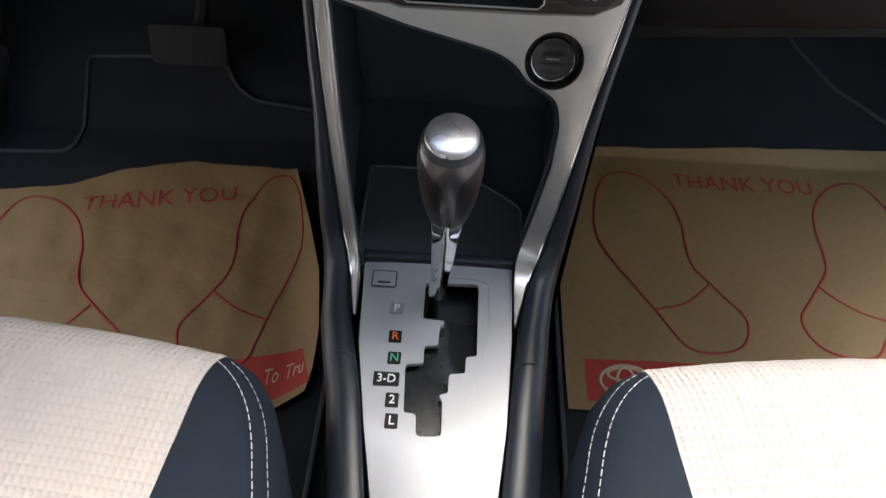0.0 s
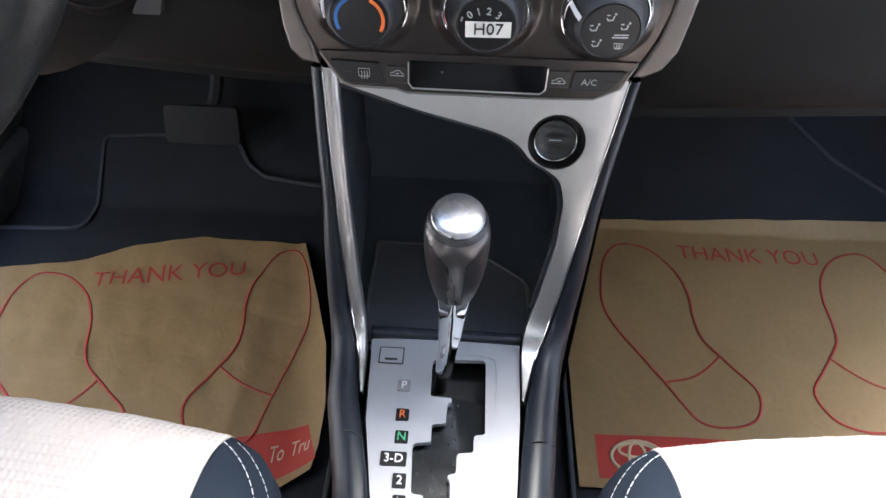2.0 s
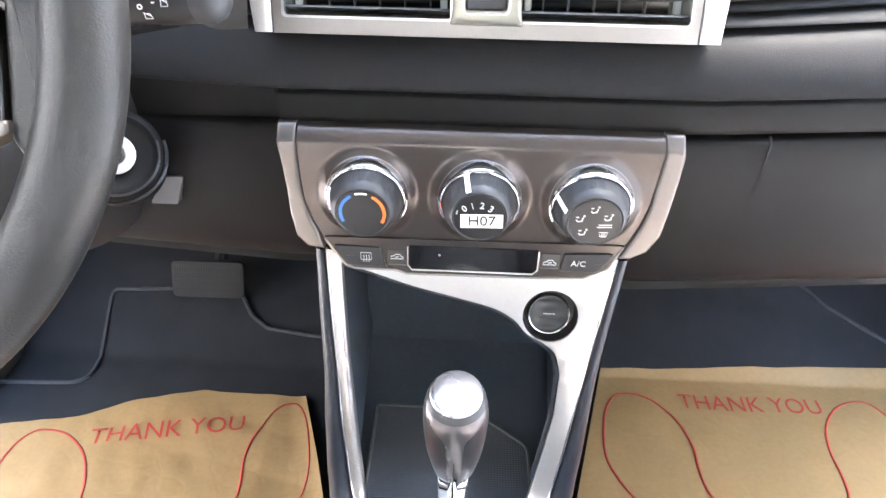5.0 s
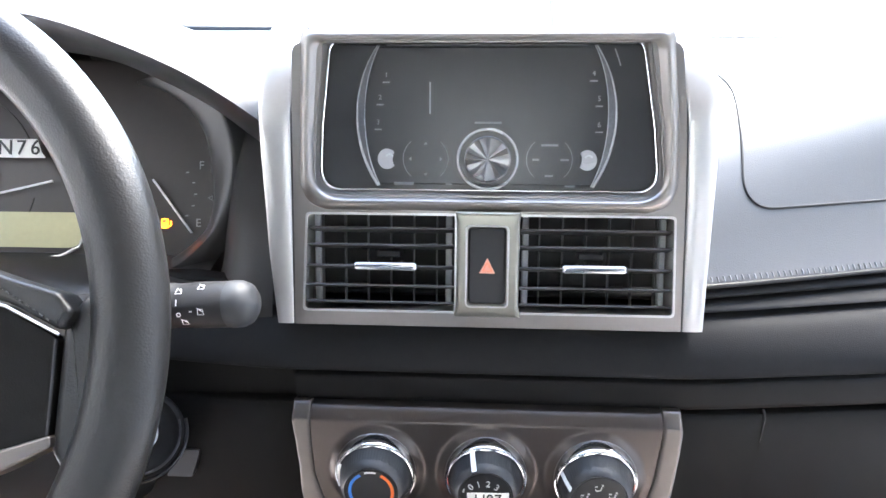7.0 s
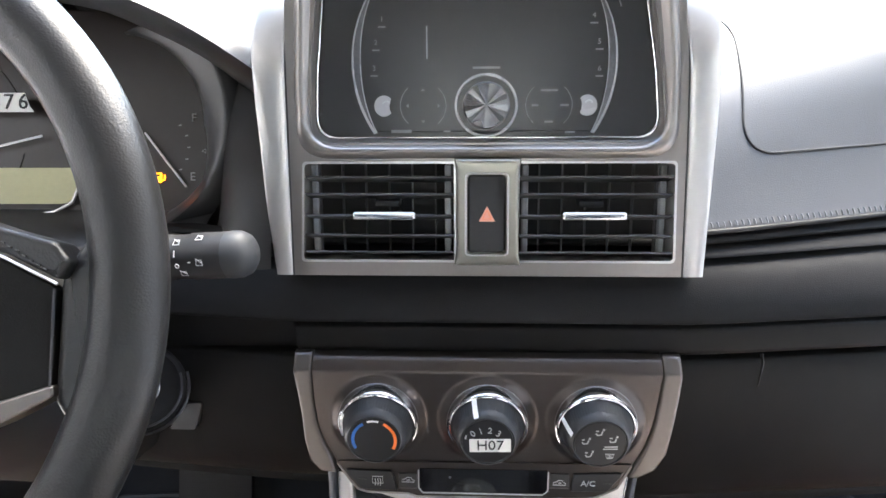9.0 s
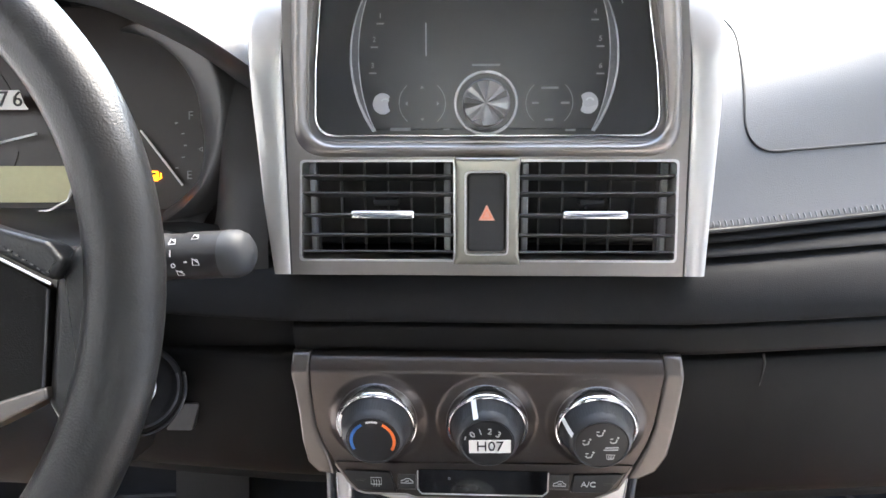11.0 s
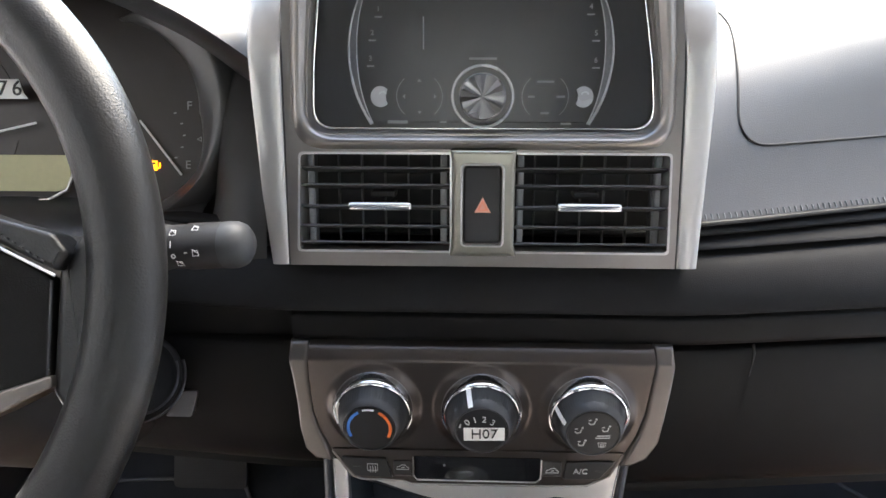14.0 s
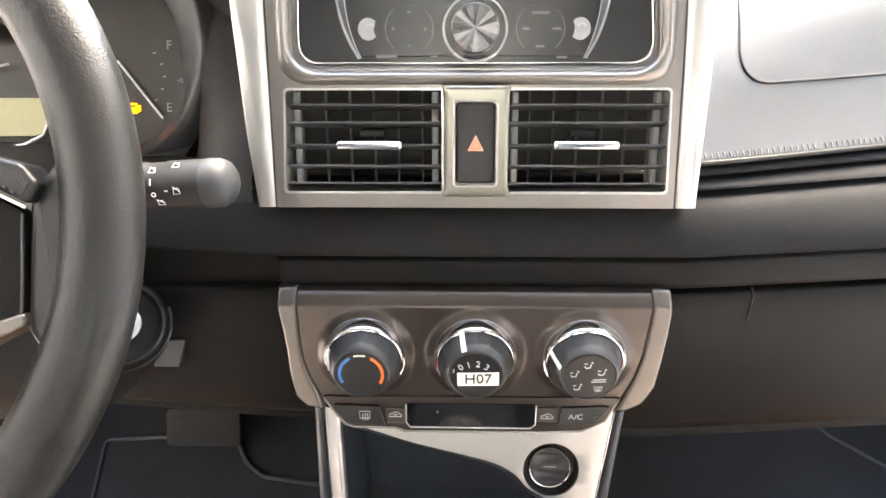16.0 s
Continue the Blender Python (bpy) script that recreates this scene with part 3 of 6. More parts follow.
def centre_fascia():
    fascia = thing("centre_fascia", (0, 0.5, 0.667), "pewter centre fascia framing radio and air vents", "fascia")
    outer = rounded([(-0.1155, 0.0, 0.0), (0.1176, 0.0, 0.0), (0.1164, 0.08, 0.03), (0.1152, 0.118, 0.02), (0.1106, 0.168, 0.007), (-0.1142, 0.168, 0.007), (-0.1153, 0.12, 0.02)])
    lip_c = [(-0.1000, 0.0818, 0.013), (0.1022, 0.0818, 0.013), (0.0984, 0.1200, 0.02), (0.0902, 0.1694, 0.006), (-0.0932, 0.1694, 0.006), (-0.0983, 0.1200, 0.02)]
    ridge_c = [(-0.1072, 0.0742, 0.020), (0.1084, 0.0742, 0.020), (0.1070, 0.1200, 0.03), (0.1018, 0.1716, 0.007), (-0.1046, 0.1716, 0.007), (-0.1068, 0.1200, 0.03)]

    def ring(corners, grow=0.0):
        return [Vector((p[0] + grow * (1 if p[0] > 0 else -1) * min(1, abs(p[0]) / 0.06), p[1] + grow * (1 if p[1] > 0.12 else -1) * min(1, abs(p[1] - 0.12) / 0.03))) for p in rounded(corners, 8)]
    unit = ring(lip_c)
    vent_l = rounded([(-0.1105, 0.0085, 0.003), (-0.0165, 0.0085, 0.001), (-0.0165, 0.069, 0.001), (-0.1075, 0.069, 0.003)])
    vent_r = rounded([(0.0195, 0.0085, 0.001), (0.1132, 0.0085, 0.003), (0.1115, 0.069, 0.003), (0.0195, 0.069, 0.001)])
    part("frame", prism(outer, 0.03, bez(), (ring(lip_c, 0.002), vent_l, vent_r), bevel=[0.0006, 0.0003, 0.0003, 0.0003], seg=4), LITPEWTER, fascia, "satin pewter frame")
    # raised frame round the radio: outer flank, narrow ridge, long slope down to the lip
    steps = [(ring(ridge_c, 0.0042), -0.0010), (ring(ridge_c, 0.0030), 0.0008), (ring(ridge_c, 0.0012), 0.0026), (ring(ridge_c), 0.0033), (ring(ridge_c, -0.0012), 0.0034), (ring(ridge_c, -0.0026), 0.0026)]
    a, b = ring(ridge_c, -0.0026), unit
    for f, w in ((0.35, 0.0002), (0.7, -0.0028), (1.0, -0.0062), (1.0, -0.018)):
        steps.append(([p.lerp(q, f) for p, q in zip(a, b)], w))
    part("radio_frame", sheet([[BEZ @ Vector((p.x, p.y, w)) for p in line] for line, w in steps], closed_u=True), LITPEWTER, fascia, "raised pewter frame round the radio", sharp=60)
    # inner lip round the radio
    lip_o = unit
    lip_i = ring(lip_c, -0.0012)
    part("radio_lip", prism(lip_o, 0.0022, bez(-0.0052), (lip_i,), bevel=0.0004), CHROME, fascia, "bright lip round the radio")
    for side in (-1, 1):
        rows = []
        for v in span(0.0004, 0.182, 46):
            if side < 0:
                xi, xo = lerp_table(v, [(0, -0.1160), (0.12, -0.1158), (0.165, -0.1150), (0.182, -0.1145)]), lerp_table(v, [(0, -0.1264), (0.045, -0.1310), (0.08, -0.1331), (0.103, -0.1347), (0.135, -0.1360), (0.182, -0.1350)])
            else:
                xi, xo = lerp_table(v, [(0, 0.1181), (0.08, 0.1169), (0.1175, 0.1158), (0.143, 0.1137), (0.165, 0.1116), (0.182, 0.1102)]), lerp_table(v, [(0, 0.1304), (0.05, 0.1321), (0.0949, 0.1335), (0.135, 0.1334), (0.182, 0.1325)])
            back = -0.55 * max(0, v - 0.125) ** 1.5 * 3.2 - 3.0 * max(0, v - 0.160) ** 1.6
            row = []
            for f, w in ((0.0, -0.012), (0.0, -0.0002), (0.03, 0.0006), (0.1, 0.0009), (0.35, 0.0013), (0.65, 0.0012), (0.88, 0.0006), (0.95, 0.0001), (0.985, -0.0010), (1.0, -0.0030), (1.0, -0.014), (1.0, -0.04)):
                row.append(BEZ @ Vector((xi + (xo - xi) * f, v, w + back)))
            rows.append(row)
        rows.insert(0, [p + Vector((0, 0.03, 0)) for p in rows[0]])
        part("side_trim", sheet(rows), TRIM, fascia, "satin silver side trim", sharp=50)
        part("trim_seam", tube([row[1] + Vector((-side * 0.0004, -0.0002, 0)) for row in rows[1:]], 0.00045, 6), INK, fascia)
    # vent edges: thin bright lips
    for outline in (vent_l, vent_r):
        cx = sum(p[0] for p in outline) / len(outline)
        inner = [(cx + (p[0] - cx) * 0.972, 0.0388 + (p[1] - 0.0388) * 0.955) for p in outline]
        part("vent_lip", prism(outline, 0.02, bez(0.0006), (inner,), bevel=0.0006), TRIM, fascia)
    # hazard surround
    ho = rounded([(-0.0180, 0.0070, 0.001), (0.0222, 0.0070, 0.001), (0.0208, 0.014, 0.006), (0.0206, 0.063, 0.006), (0.0218, 0.0708, 0.001), (-0.0176, 0.0708, 0.001), (-0.0164, 0.063, 0.006), (-0.0166, 0.014, 0.006)])
    hi = box_outline(-0.0102, 0.0142, 0.0135, 0.0616, 0.003)
    part("hazard_surround", prism(ho, 0.02, bez(0.004), (hi,), bevel=[0.0030, 0.0012], seg=4), surface("satin champagne silver", (0.26, 0.252, 0.218), 0.26, metal=0.9, vary=0.05), fascia)
    hr = box_outline(-0.0113, 0.0131, 0.0146, 0.0627, 0.0036)
    part("hazard_edge", prism(hr, 0.004, bez(0.0046), (hi,), bevel=0.0005), TRIM, fascia)
    button = part("hazard_button", prism(box_outline(-0.0096, 0.0148, 0.0129, 0.0610, 0.003), 0.02, bez(0.0015), bevel=0.0015, seg=3), BLACK, fascia, "black hazard switch with a red triangle")
    m = bez(0.0016)
    def tri(size):
        return [(0.0018 - 0.0048 * size, 0.0370 - 0.0034 * size), (0.0018 + 0.0048 * size, 0.0370 - 0.0034 * size), (0.0018, 0.0370 + 0.0058 * size)]
    part("triangle", prism(tri(1.0), 0.0003, bez(0.0018)), SALMON, button, "pale red warning triangle")
    part("triangle_line", stroke(tri(0.55), 0.0005, m, closed=True), ORANGE, button)
    # air vents
    for x0, x1, hx in ((-0.1085, -0.0175, -0.0595), (0.0205, 0.1125, 0.065)):
        vent = part("air_vent", block(x0 + 0.001, x1 - 0.001, 0.006, 0.0715, -0.052, -0.045, 0.0005, m=BEZ), BLACK, fascia, "black louvred air vent")
        for yy in (0.0123, 0.0226, 0.0345, 0.0474, 0.0576):
            part("slat", block(x0, x1, -0.0085, 0.0085, -0.0007, 0.0007, 0.0006, 2, m=BEZ @ Matrix.Translation((0, yy, -0.0105)) @ pose(0, 0, 0, 90 - 14, 0, 0)), SLAT, vent)
        for k in range(6):
            fx = hx - 0.0422 + 0.0144 * k if hx < 0 else hx - 0.0312 + 0.0142 * k
            part("fin", block(fx - 0.0004, fx + 0.0004, 0.009, 0.068, -0.0225, -0.0165, 0.0003, 1, m=BEZ), FIN, vent)
        for ex in (x0 + 0.0045, x1 - 0.0045):
            part("slat_carrier", block(ex - 0.002, ex + 0.002, 0.010, 0.066, -0.02, -0.0145, 0.0008, 1, m=BEZ), STEEL, vent)
        part("tab", block(hx - 0.0190, hx + 0.0190, 0.0342, 0.0394, -0.008, 0.0025, 0.0020, 4, m=BEZ), CHROME, vent, "chrome vent tab")
        part("tab_back", block(hx - 0.0075, hx + 0.0075, 0.0400, 0.0440, -0.03, -0.014, 0.001, 2, m=BEZ), BLACK, vent)


centre_fascia()


def head_unit():
    unit = thing("car_radio", (0, 0.53, 0.75), "black touch radio with round control and curved clear side rims", "car radio")
    f = bez(-0.0095)
    part("body", prism(rounded([(-0.1015, 0.080, 0.01), (0.1035, 0.080, 0.01), (0.092, 0.1705, 0.005), (-0.095, 0.1705, 0.005)]), 0.09, f, bevel=0.0008), UNITGLASS, unit, "black radio body")
    # display field bowed outwards at both sides
    def bow(s, a, inset=0.0):
        return (-0.0007 + s * (0.0029 + (0.0734 - inset) * math.cos(radians(a))), 0.126 + (0.0734 - inset * 0.3) * math.sin(radians(a)))
    fld = [bow(-1, a) for a in span(-33, 33, 24)] + [bow(1, a) for a in span(33, -33, 24)]
    fld = fld[::-1]
    part("screen", prism(fld, 0.002, bez(-0.0070), bevel=0.0006), UNITGLASS, unit, "dark smoked glass front")
    for s in (-1, 1):
        turn = span(-34, 34, 24)
        path = [BEZ @ Vector((*bow(s, a), -0.0060)) for a in turn]
        inner = [BEZ @ Vector((*bow(s, a, 0.0012 + 0.0034 * math.cos(radians(a * 2.6))), -0.0058)) for a in turn]
        rim = part("clear_rim", sheet([path, inner]), surface("smoky clear plastic", (0.075, 0.077, 0.08), 0.22, vary=0.3, scale=120), unit, "clear plastic side rim")
        part("rim_edge", tube(path, lambda t: 0.0004 + 0.0005 * (1 - t), 6), LENSRIM, rim)
        part("rim_edge", tube(inner, 0.00035, 6), LENSRIM, rim)
    mm = BEZ @ Matrix.Translation((0.001, 0.1010, -0.0070))
    knob = part("knob", lathe([(0.0, 0.010), (0.0125, 0.0102), (0.0135, 0.0095), (0.0138, 0.0), (0.0165, -0.0005)], mm, 56), surface("spun dark metal", (0.10, 0.10, 0.105), 0.25, metal=1.0, vary=0.1), unit, "spun metal control knob")
    own = bmesh.new()
    hub = own.verts.new((0, 0, 0.0112))
    rim = [own.verts.new((0.0126 * math.cos(2 * math.pi * k / 22), 0.0126 * math.sin(2 * math.pi * k / 22), 0.0103 + 0.0009 * (0.5 + 0.5 * math.sin(k * 2.4)))) for k in range(22)]
    for k in range(22):
        own.faces.new((hub, rim[k], rim[(k + 1) % 22]))
    bmesh.ops.transform(own, matrix=mm, verts=own.verts)
    part("knob_face", own, surface("brushed facet metal", (0.21, 0.21, 0.217), 0.24, metal=1.0, vary=0.1), knob, "spun metal knob face in radial facets", sharp=1)
    part("knob_ring", lathe([(0.0168, 0.0), (0.0172, 0.0012), (0.0182, 0.0012), (0.0186, 0.0)], mm, 56), LENSRIM, unit)
    # buttons and prints
    m = bez(-0.0069)
    for s, w in ((-1, "answer"), (1, "hang up")):
        line = [(0.0003 + s * (0.0594 + 0.0057 * math.cos(radians(a))), 0.1009 + 0.0061 * math.sin(radians(a))) for a in span(-140, 140, 24)]
        line += [(0.0003 + s * (0.0496 + 0.00663 * math.cos(radians(a))), 0.1009 + 0.0072 * math.sin(radians(a))) for a in span(31, -31, 8)]
        b = part("phone_button", prism(line if s > 0 else line[::-1], 0.001, bez(-0.0060), bevel=0.0003), surface("pale button", (0.27, 0.275, 0.28), 0.3, vary=0.08), unit, "pale call button")
        part("handset_mark", stroke(arc(0.0015 + s * 0.0590, 0.1015, 0.0022, 20, 160, 8), 0.0009, bez(-0.0059)), STEEL, b)
    dim = surface("dim grey print", (0.12, 0.12, 0.125), 0.5)
    for k, (dx, y) in enumerate(((-0.0595, 0.1500), (-0.0632, 0.1370), (-0.0645, 0.1225), (0.062, 0.1510), (0.0655, 0.1365), (0.0660, 0.1215))):
        part("key_number", lettering(str(k + 1), 0.0042, m @ Matrix.Translation((dx, y, 0.0002))), dim, unit)
        part("key_bar", stroke([(dx - 0.0022, y - 0.0042), (dx + 0.0022, y - 0.0042)], 0.0008, m), dim, unit)
    for dx, dy in ((0, 0.0085), (0, -0.0085), (-0.0085, 0), (0.0085, 0)):
        cx, cy = -0.0360, 0.1010
        part("arrow_mark", prism([(cx + dx * 1.18, cy + dy * 1.18), (cx + dx - dy * 0.15, cy + dy + dx * 0.15), (cx + dx + dy * 0.15, cy + dy - dx * 0.15)], 0.0003, bez(-0.0066)), dim, unit)
    for cx in (-0.0360, 0.0375):
        for a0, a1 in ((130, 230), (-50, 50)):
            part("pad_arc", stroke(arc(cx, 0.101, 0.0135, a0, a1, 10), 0.0004, m), dim, unit)
    for x, y, w, high in ((0.0375, 0.1095, 0.010, 0.0012), (0.0375, 0.0915, 0.005, 0.0012), (0.0295, 0.101, 0.004, 0.0012), (0.0465, 0.101, 0.005, 0.0012), (0.001, 0.1225, 0.016, 0.0012), (-0.049, 0.0862, 0.012, 0.0018), (0.050, 0.0855, 0.006, 0.0012), (-0.022, 0.0862, 0.004, 0.0008)):
        part("key_bar", stroke([(x - w / 2, y), (x + w / 2, y)], high, m), dim, unit)
    part("screen_top", stroke([(-0.059, 0.1672), (0.058, 0.1672)], 0.0006, m), dim, unit)
    part("eject_slit", stroke([(0.0735, 0.1650), (0.0755, 0.1600), (0.0770, 0.1555)], 0.0006, m), dim, unit)
    # upright pale stroke paints a glint on the screen glass
    part("screen_glint", stroke([(-0.0335, 0.1275), (-0.0335, 0.146)], 0.0008, m), surface("painted glint", (0.2, 0.2, 0.21), 0.4), unit)


head_unit()

# ---------------------------------------------------------------- heater panel
HVM = axes((0, 0.463, 0.614), (1, 0, 0), (0, 0.1008, 0.995))   # x, up (negative below the top edge), out


def heater_panel():
    hv = thing("heater_panel", (0, 0.48, 0.5), "pewter heater panel with three round dials", "heater panel")

    DIALS = ((-0.067, "temperature"), (0.003, "fan"), (0.0715, "air flow"))
    nx, ny = 150, 56
    rows = []
    for j in range(ny + 1):
        v = -0.0030 - 0.0805 * j / ny
        row = []
        for i in range(nx + 1):
            u = lerp_table(v, [(-0.0835, -0.0945), (-0.0711, -0.0994), (-0.0639, -0.1028), (-0.0497, -0.1067), (-0.0359, -0.1080), (-0.0225, -0.1086), (0, -0.1090)])
            u1 = lerp_table(v, [(-0.0835, 0.0930), (-0.0718, 0.0996), (-0.0604, 0.1042), (-0.0459, 0.1080), (-0.0253, 0.1104), (-0.0106, 0.1122), (0, 0.1117)])
            x = u + (u1 - u) * i / nx
            w = lerp_table(-v, [(0.003, -0.0072), (0.0042, -0.0054), (0.0070, -0.0030), (0.0100, -0.0009), (0.0117, 0.0), (0.09, 0.0)])
            w -= 0.0045 * (v / 0.0835) ** 2
            for cx, _ in DIALS:
                d = math.hypot(x - cx, v + 0.0450)
                q = min(max((0.0325 - d) / 0.008, 0), 1)
                w += 0.0045 * q * q * (3 - 2 * q)
            row.append(HVM @ Vector((x, v, w)))
        rows.append(row)
    rows.append([p + Vector((0, 0.02, -0.002)) for p in rows[-1]])
    rows.insert(0, [p + Vector((0, 0.02, 0.0)) for p in rows[0]])
    part("face", sheet(rows), SHADEPEWTER, hv, "satin pewter face swelling round the dials", sharp=60)
    for edge in ([(-0.1096, 0.001), (-0.1214, 0.0005), (-0.1216, -0.0134), (-0.1196, -0.0263), (-0.1176, -0.0432), (-0.1166, -0.0609), (-0.1136, -0.0765), (-0.1070, -0.0836), (-0.0965, -0.0850), (-0.1000, -0.0711), (-0.1034, -0.0639), (-0.1074, -0.0497), (-0.1086, -0.0359), (-0.1092, -0.0225)],
                 [(0.1123, 0.001), (0.1128, -0.0106), (0.1110, -0.0253), (0.1086, -0.0459), (0.1048, -0.0604), (0.1002, -0.0718), (0.0940, -0.0845), (0.1010, -0.0845), (0.1112, -0.0790), (0.1180, -0.0675), (0.1210, -0.0488), (0.1234, -0.0297), (0.1247, -0.0149), (0.1242, 0.0005)]):
        own = prism(edge, 0.03, Matrix.Translation((0, 0, -0.0005)), bevel=0.0024, seg=4)
        for cut in (-0.0130, -0.0105):
            bmesh.ops.bisect_plane(own, geom=own.verts[:] + own.edges[:] + own.faces[:], plane_co=(0, cut, 0), plane_no=(0, 1, 0), dist=1e-6)
        for v in own.verts:
            v.co.y = min(v.co.y, -0.0105 + (v.co.y + 0.0105) * 0.76)
            v.co.z -= 0.75 * max(0, v.co.y + 0.0117)
        bmesh.ops.transform(own, matrix=HVM, verts=own.verts)
        part("end_cap", own, ENDCAP, hv, "satin pewter end cap")
    for cx, kind in DIALS:
        m = HVM @ pose(cx, -0.0445, 0.0005, 8, 0, 0)
        rows = []
        for r, h, flute in ((0.0244, -0.004, 0), (0.0244, 0.003, 0), (0.0226, 0.0055, 0), (0.0218, 0.0078, 0), (0.0217, 0.0085, 1), (0.0201, 0.0158, 1), (0.0197, 0.0168, 0), (0.0178, 0.0205, 0), (0.0166, 0.0215, 0), (0.0158, 0.0208, 0), (0.001, 0.0208, 0)):
            rows.append([m @ Vector(((r - flute * 0.00035 * (k % 3 == 0)) * math.cos(2 * math.pi * k / 216), (r - flute * 0.00035 * (k % 3 == 0)) * math.sin(2 * math.pi * k / 216), h)) for k in range(216)])
        dial = part("dial", sheet(rows, closed_u=True), KNURL, hv, "black rotary dial with a finely fluted skirt", sharp=35)
        part("chrome_ring", lathe([(0.0230, -0.002), (0.0231, 0.0052), (0.0236, 0.0064), (0.0242, 0.0060), (0.0245, 0.0046), (0.0249, 0.0056), (0.0256, 0.0058), (0.0261, 0.0044), (0.0265, 0.001), (0.0266, -0.003)], m @ pose(0, 0, -0.0010, 6, 0, 0), 96), CHROME, dial, "chrome ring")
        part("dial_face", lathe([(0.0, 0.0212), (0.0155, 0.0212), (0.0157, 0.0205)], m, 64), DIAL, dial)
        fm = m @ Matrix.Translation((0, 0, 0.0212))
        ang = {"temperature": 190, "fan": 112, "air flow": 160}[kind]
        c, s = math.cos(radians(ang)), math.sin(radians(ang))
        bm = bmesh.new()
        side = Vector((-s, c, 0)) * 0.0016
        for (ra, ha), (rb, hb) in (((0.0228, 0.0060), (0.0200, 0.0160)), ((0.0200, 0.0160), (0.0180, 0.0212))):
            a, b = Vector((ra * c, ra * s, ha)), Vector((rb * c, rb * s, hb))
            lift = Vector((c, s, 0.4)).normalized() * 0.0006
            vs = [bm.verts.new(m @ (p + q + lift)) for p, q in ((a, -side), (a, side), (b, side), (b, -side))]
            bm.faces.new(vs)
        if kind != "temperature":
            part("pointer", bm, WHITE, dial, "white pointer line")
        else:
            bm.free()
            part("pointer", block(-0.0008, 0.0008, -0.002, 0.004, 0, 0.0006, 0.0002, 1, m=m @ pose(0.0235 * c, 0.0235 * s, 0.0062, 0, 0, ang)), WHITE, dial)
            part("pointer_arc", stroke(arc(0, 0, 0.0229, 158, 192, 10), 0.0016, m @ Matrix.Translation((0, 0, 0.0064)), 0.0004), WHITE, dial)
        if kind == "temperature":
            for name, mat, a0, a1 in (("cold_arc", BLUE, 118, 208), ("hot_arc", ORANGE, 62, -30)):
                part(name, stroke(arc(0, 0, 0.0132, a0, a1, 18), 0.0019, fm, 0.0002), mat, dial)
            part("marks", stroke(arc(0, 0, 0.0137, 106, 76, 8), 0.0012, fm, 0.0002), WHITE, dial)
        elif kind == "fan":
            bm = bmesh.new()
            for txt, fx, fy in (("0", -0.0090, 0.0058), ("1", -0.0043, 0.0078), ("2", 0.0014, 0.0082), ("3", 0.0066, 0.0060)):
                lettering(txt, 0.0060, fm @ pose(fx, fy, 0.0001, 0, 0, math.degrees(math.atan2(fy, fx)) * 0.6 - 54), bm)
            stroke(arc(0, 0, 0.0138, 160, 172, 3), 0.001, fm, 0.0002, bm=bm)
            part("figures", bm, PALEINK, dial, "white figures 0 to 3")
            part("paper_sticker", prism(box_outline(-0.0112, -0.0048, 0.0142, 0.0048, 0.0002), 0.0002, fm @ pose(0.0, -0.0022, 0.0007, 0, 0, 1.5)), STICKER, dial, "white sticker lettered H07")
            part("sticker_text", lettering("H07", 0.0098, fm @ pose(0.0015, -0.0021, 0.0009, 0, 0, 1.5)), INK, dial)
        else:
            bm = bmesh.new()
            for ix, iy in ((-0.0085, 0.002), (-0.0005, 0.0085), (-0.006, -0.0075), (0.008, 0.0035)):
                q = fm @ Matrix.Translation((ix, iy, 0))
                stroke([(-0.0028, -0.0008), (-0.0018, -0.0022), (0.0006, -0.0018), (0.0012, 0.0008)], 0.0008, q, 0.0002, bm=bm)
                prism(circle(0.0017, 0.0018, 0.0007, 10), 0.0002, q @ Matrix.Translation((0, 0, 0.0002)), bm=bm)
                stroke([(-0.003, 0.0008), (-0.0012, 0.0009)], 0.0007, q, 0.0002, bm=bm)
            q = fm @ Matrix.Translation((0.006, -0.0085, 0))
            stroke([(-0.0026, 0.0012), (0.0026, 0.0012), (0.0018, -0.0018), (-0.0018, -0.0018)], 0.0005, q, 0.0002, bm=bm, closed=True)
            for k in (-1, 0, 1):
                stroke([(k * 0.0009, -0.0024), (k * 0.0009, 0.0006)], 0.0004, q, 0.0002, bm=bm)
            stroke([(0.0025, -0.0022), (0.0105, -0.0018)], 0.0007, fm, 0.0002, bm=bm)
            stroke([(0.0015, -0.0038), (0.0105, -0.0034)], 0.0007, fm, 0.0002, bm=bm)
            part("air_flow_marks", bm, PALEINK, dial, "white air flow marks")
    # switch strip under the dials
    sm = axes((0, 0.4575, 0.5325), (1, 0, 0), (0, 0.02, 0.9998))
    strip = part("switch_strip", prism(rounded([(-0.0965, 0.0050, 0.001), (-0.0880, -0.0092, 0.004), (-0.0825, -0.0166, 0.003), (-0.0774, -0.0186, 0.002), (-0.0500, -0.0190, 0.002), (-0.0430, -0.0216, 0.002), (0.0440, -0.0212, 0.003), (0.0737, -0.0200, 0.004), (0.0880, -0.0120, 0.004), (0.0975, 0.0062, 0.001)]), 0.03, sm, bevel=0.0010), SHADEPEWTER, hv, "pewter switch strip")
    lip = [(-0.0960, 0.0040), (-0.0880, -0.0092), (-0.0825, -0.0164), (-0.0774, -0.0184), (-0.0500, -0.0188), (-0.0430, -0.0214), (0.0440, -0.0210), (0.0737, -0.0198), (0.0885, -0.0116), (0.0965, 0.0055)]
    part("strip_lip", tube([sm @ Vector((x, y, 0.0003)) for x, y in lip], 0.0008, 6), LITPEWTER, strip)
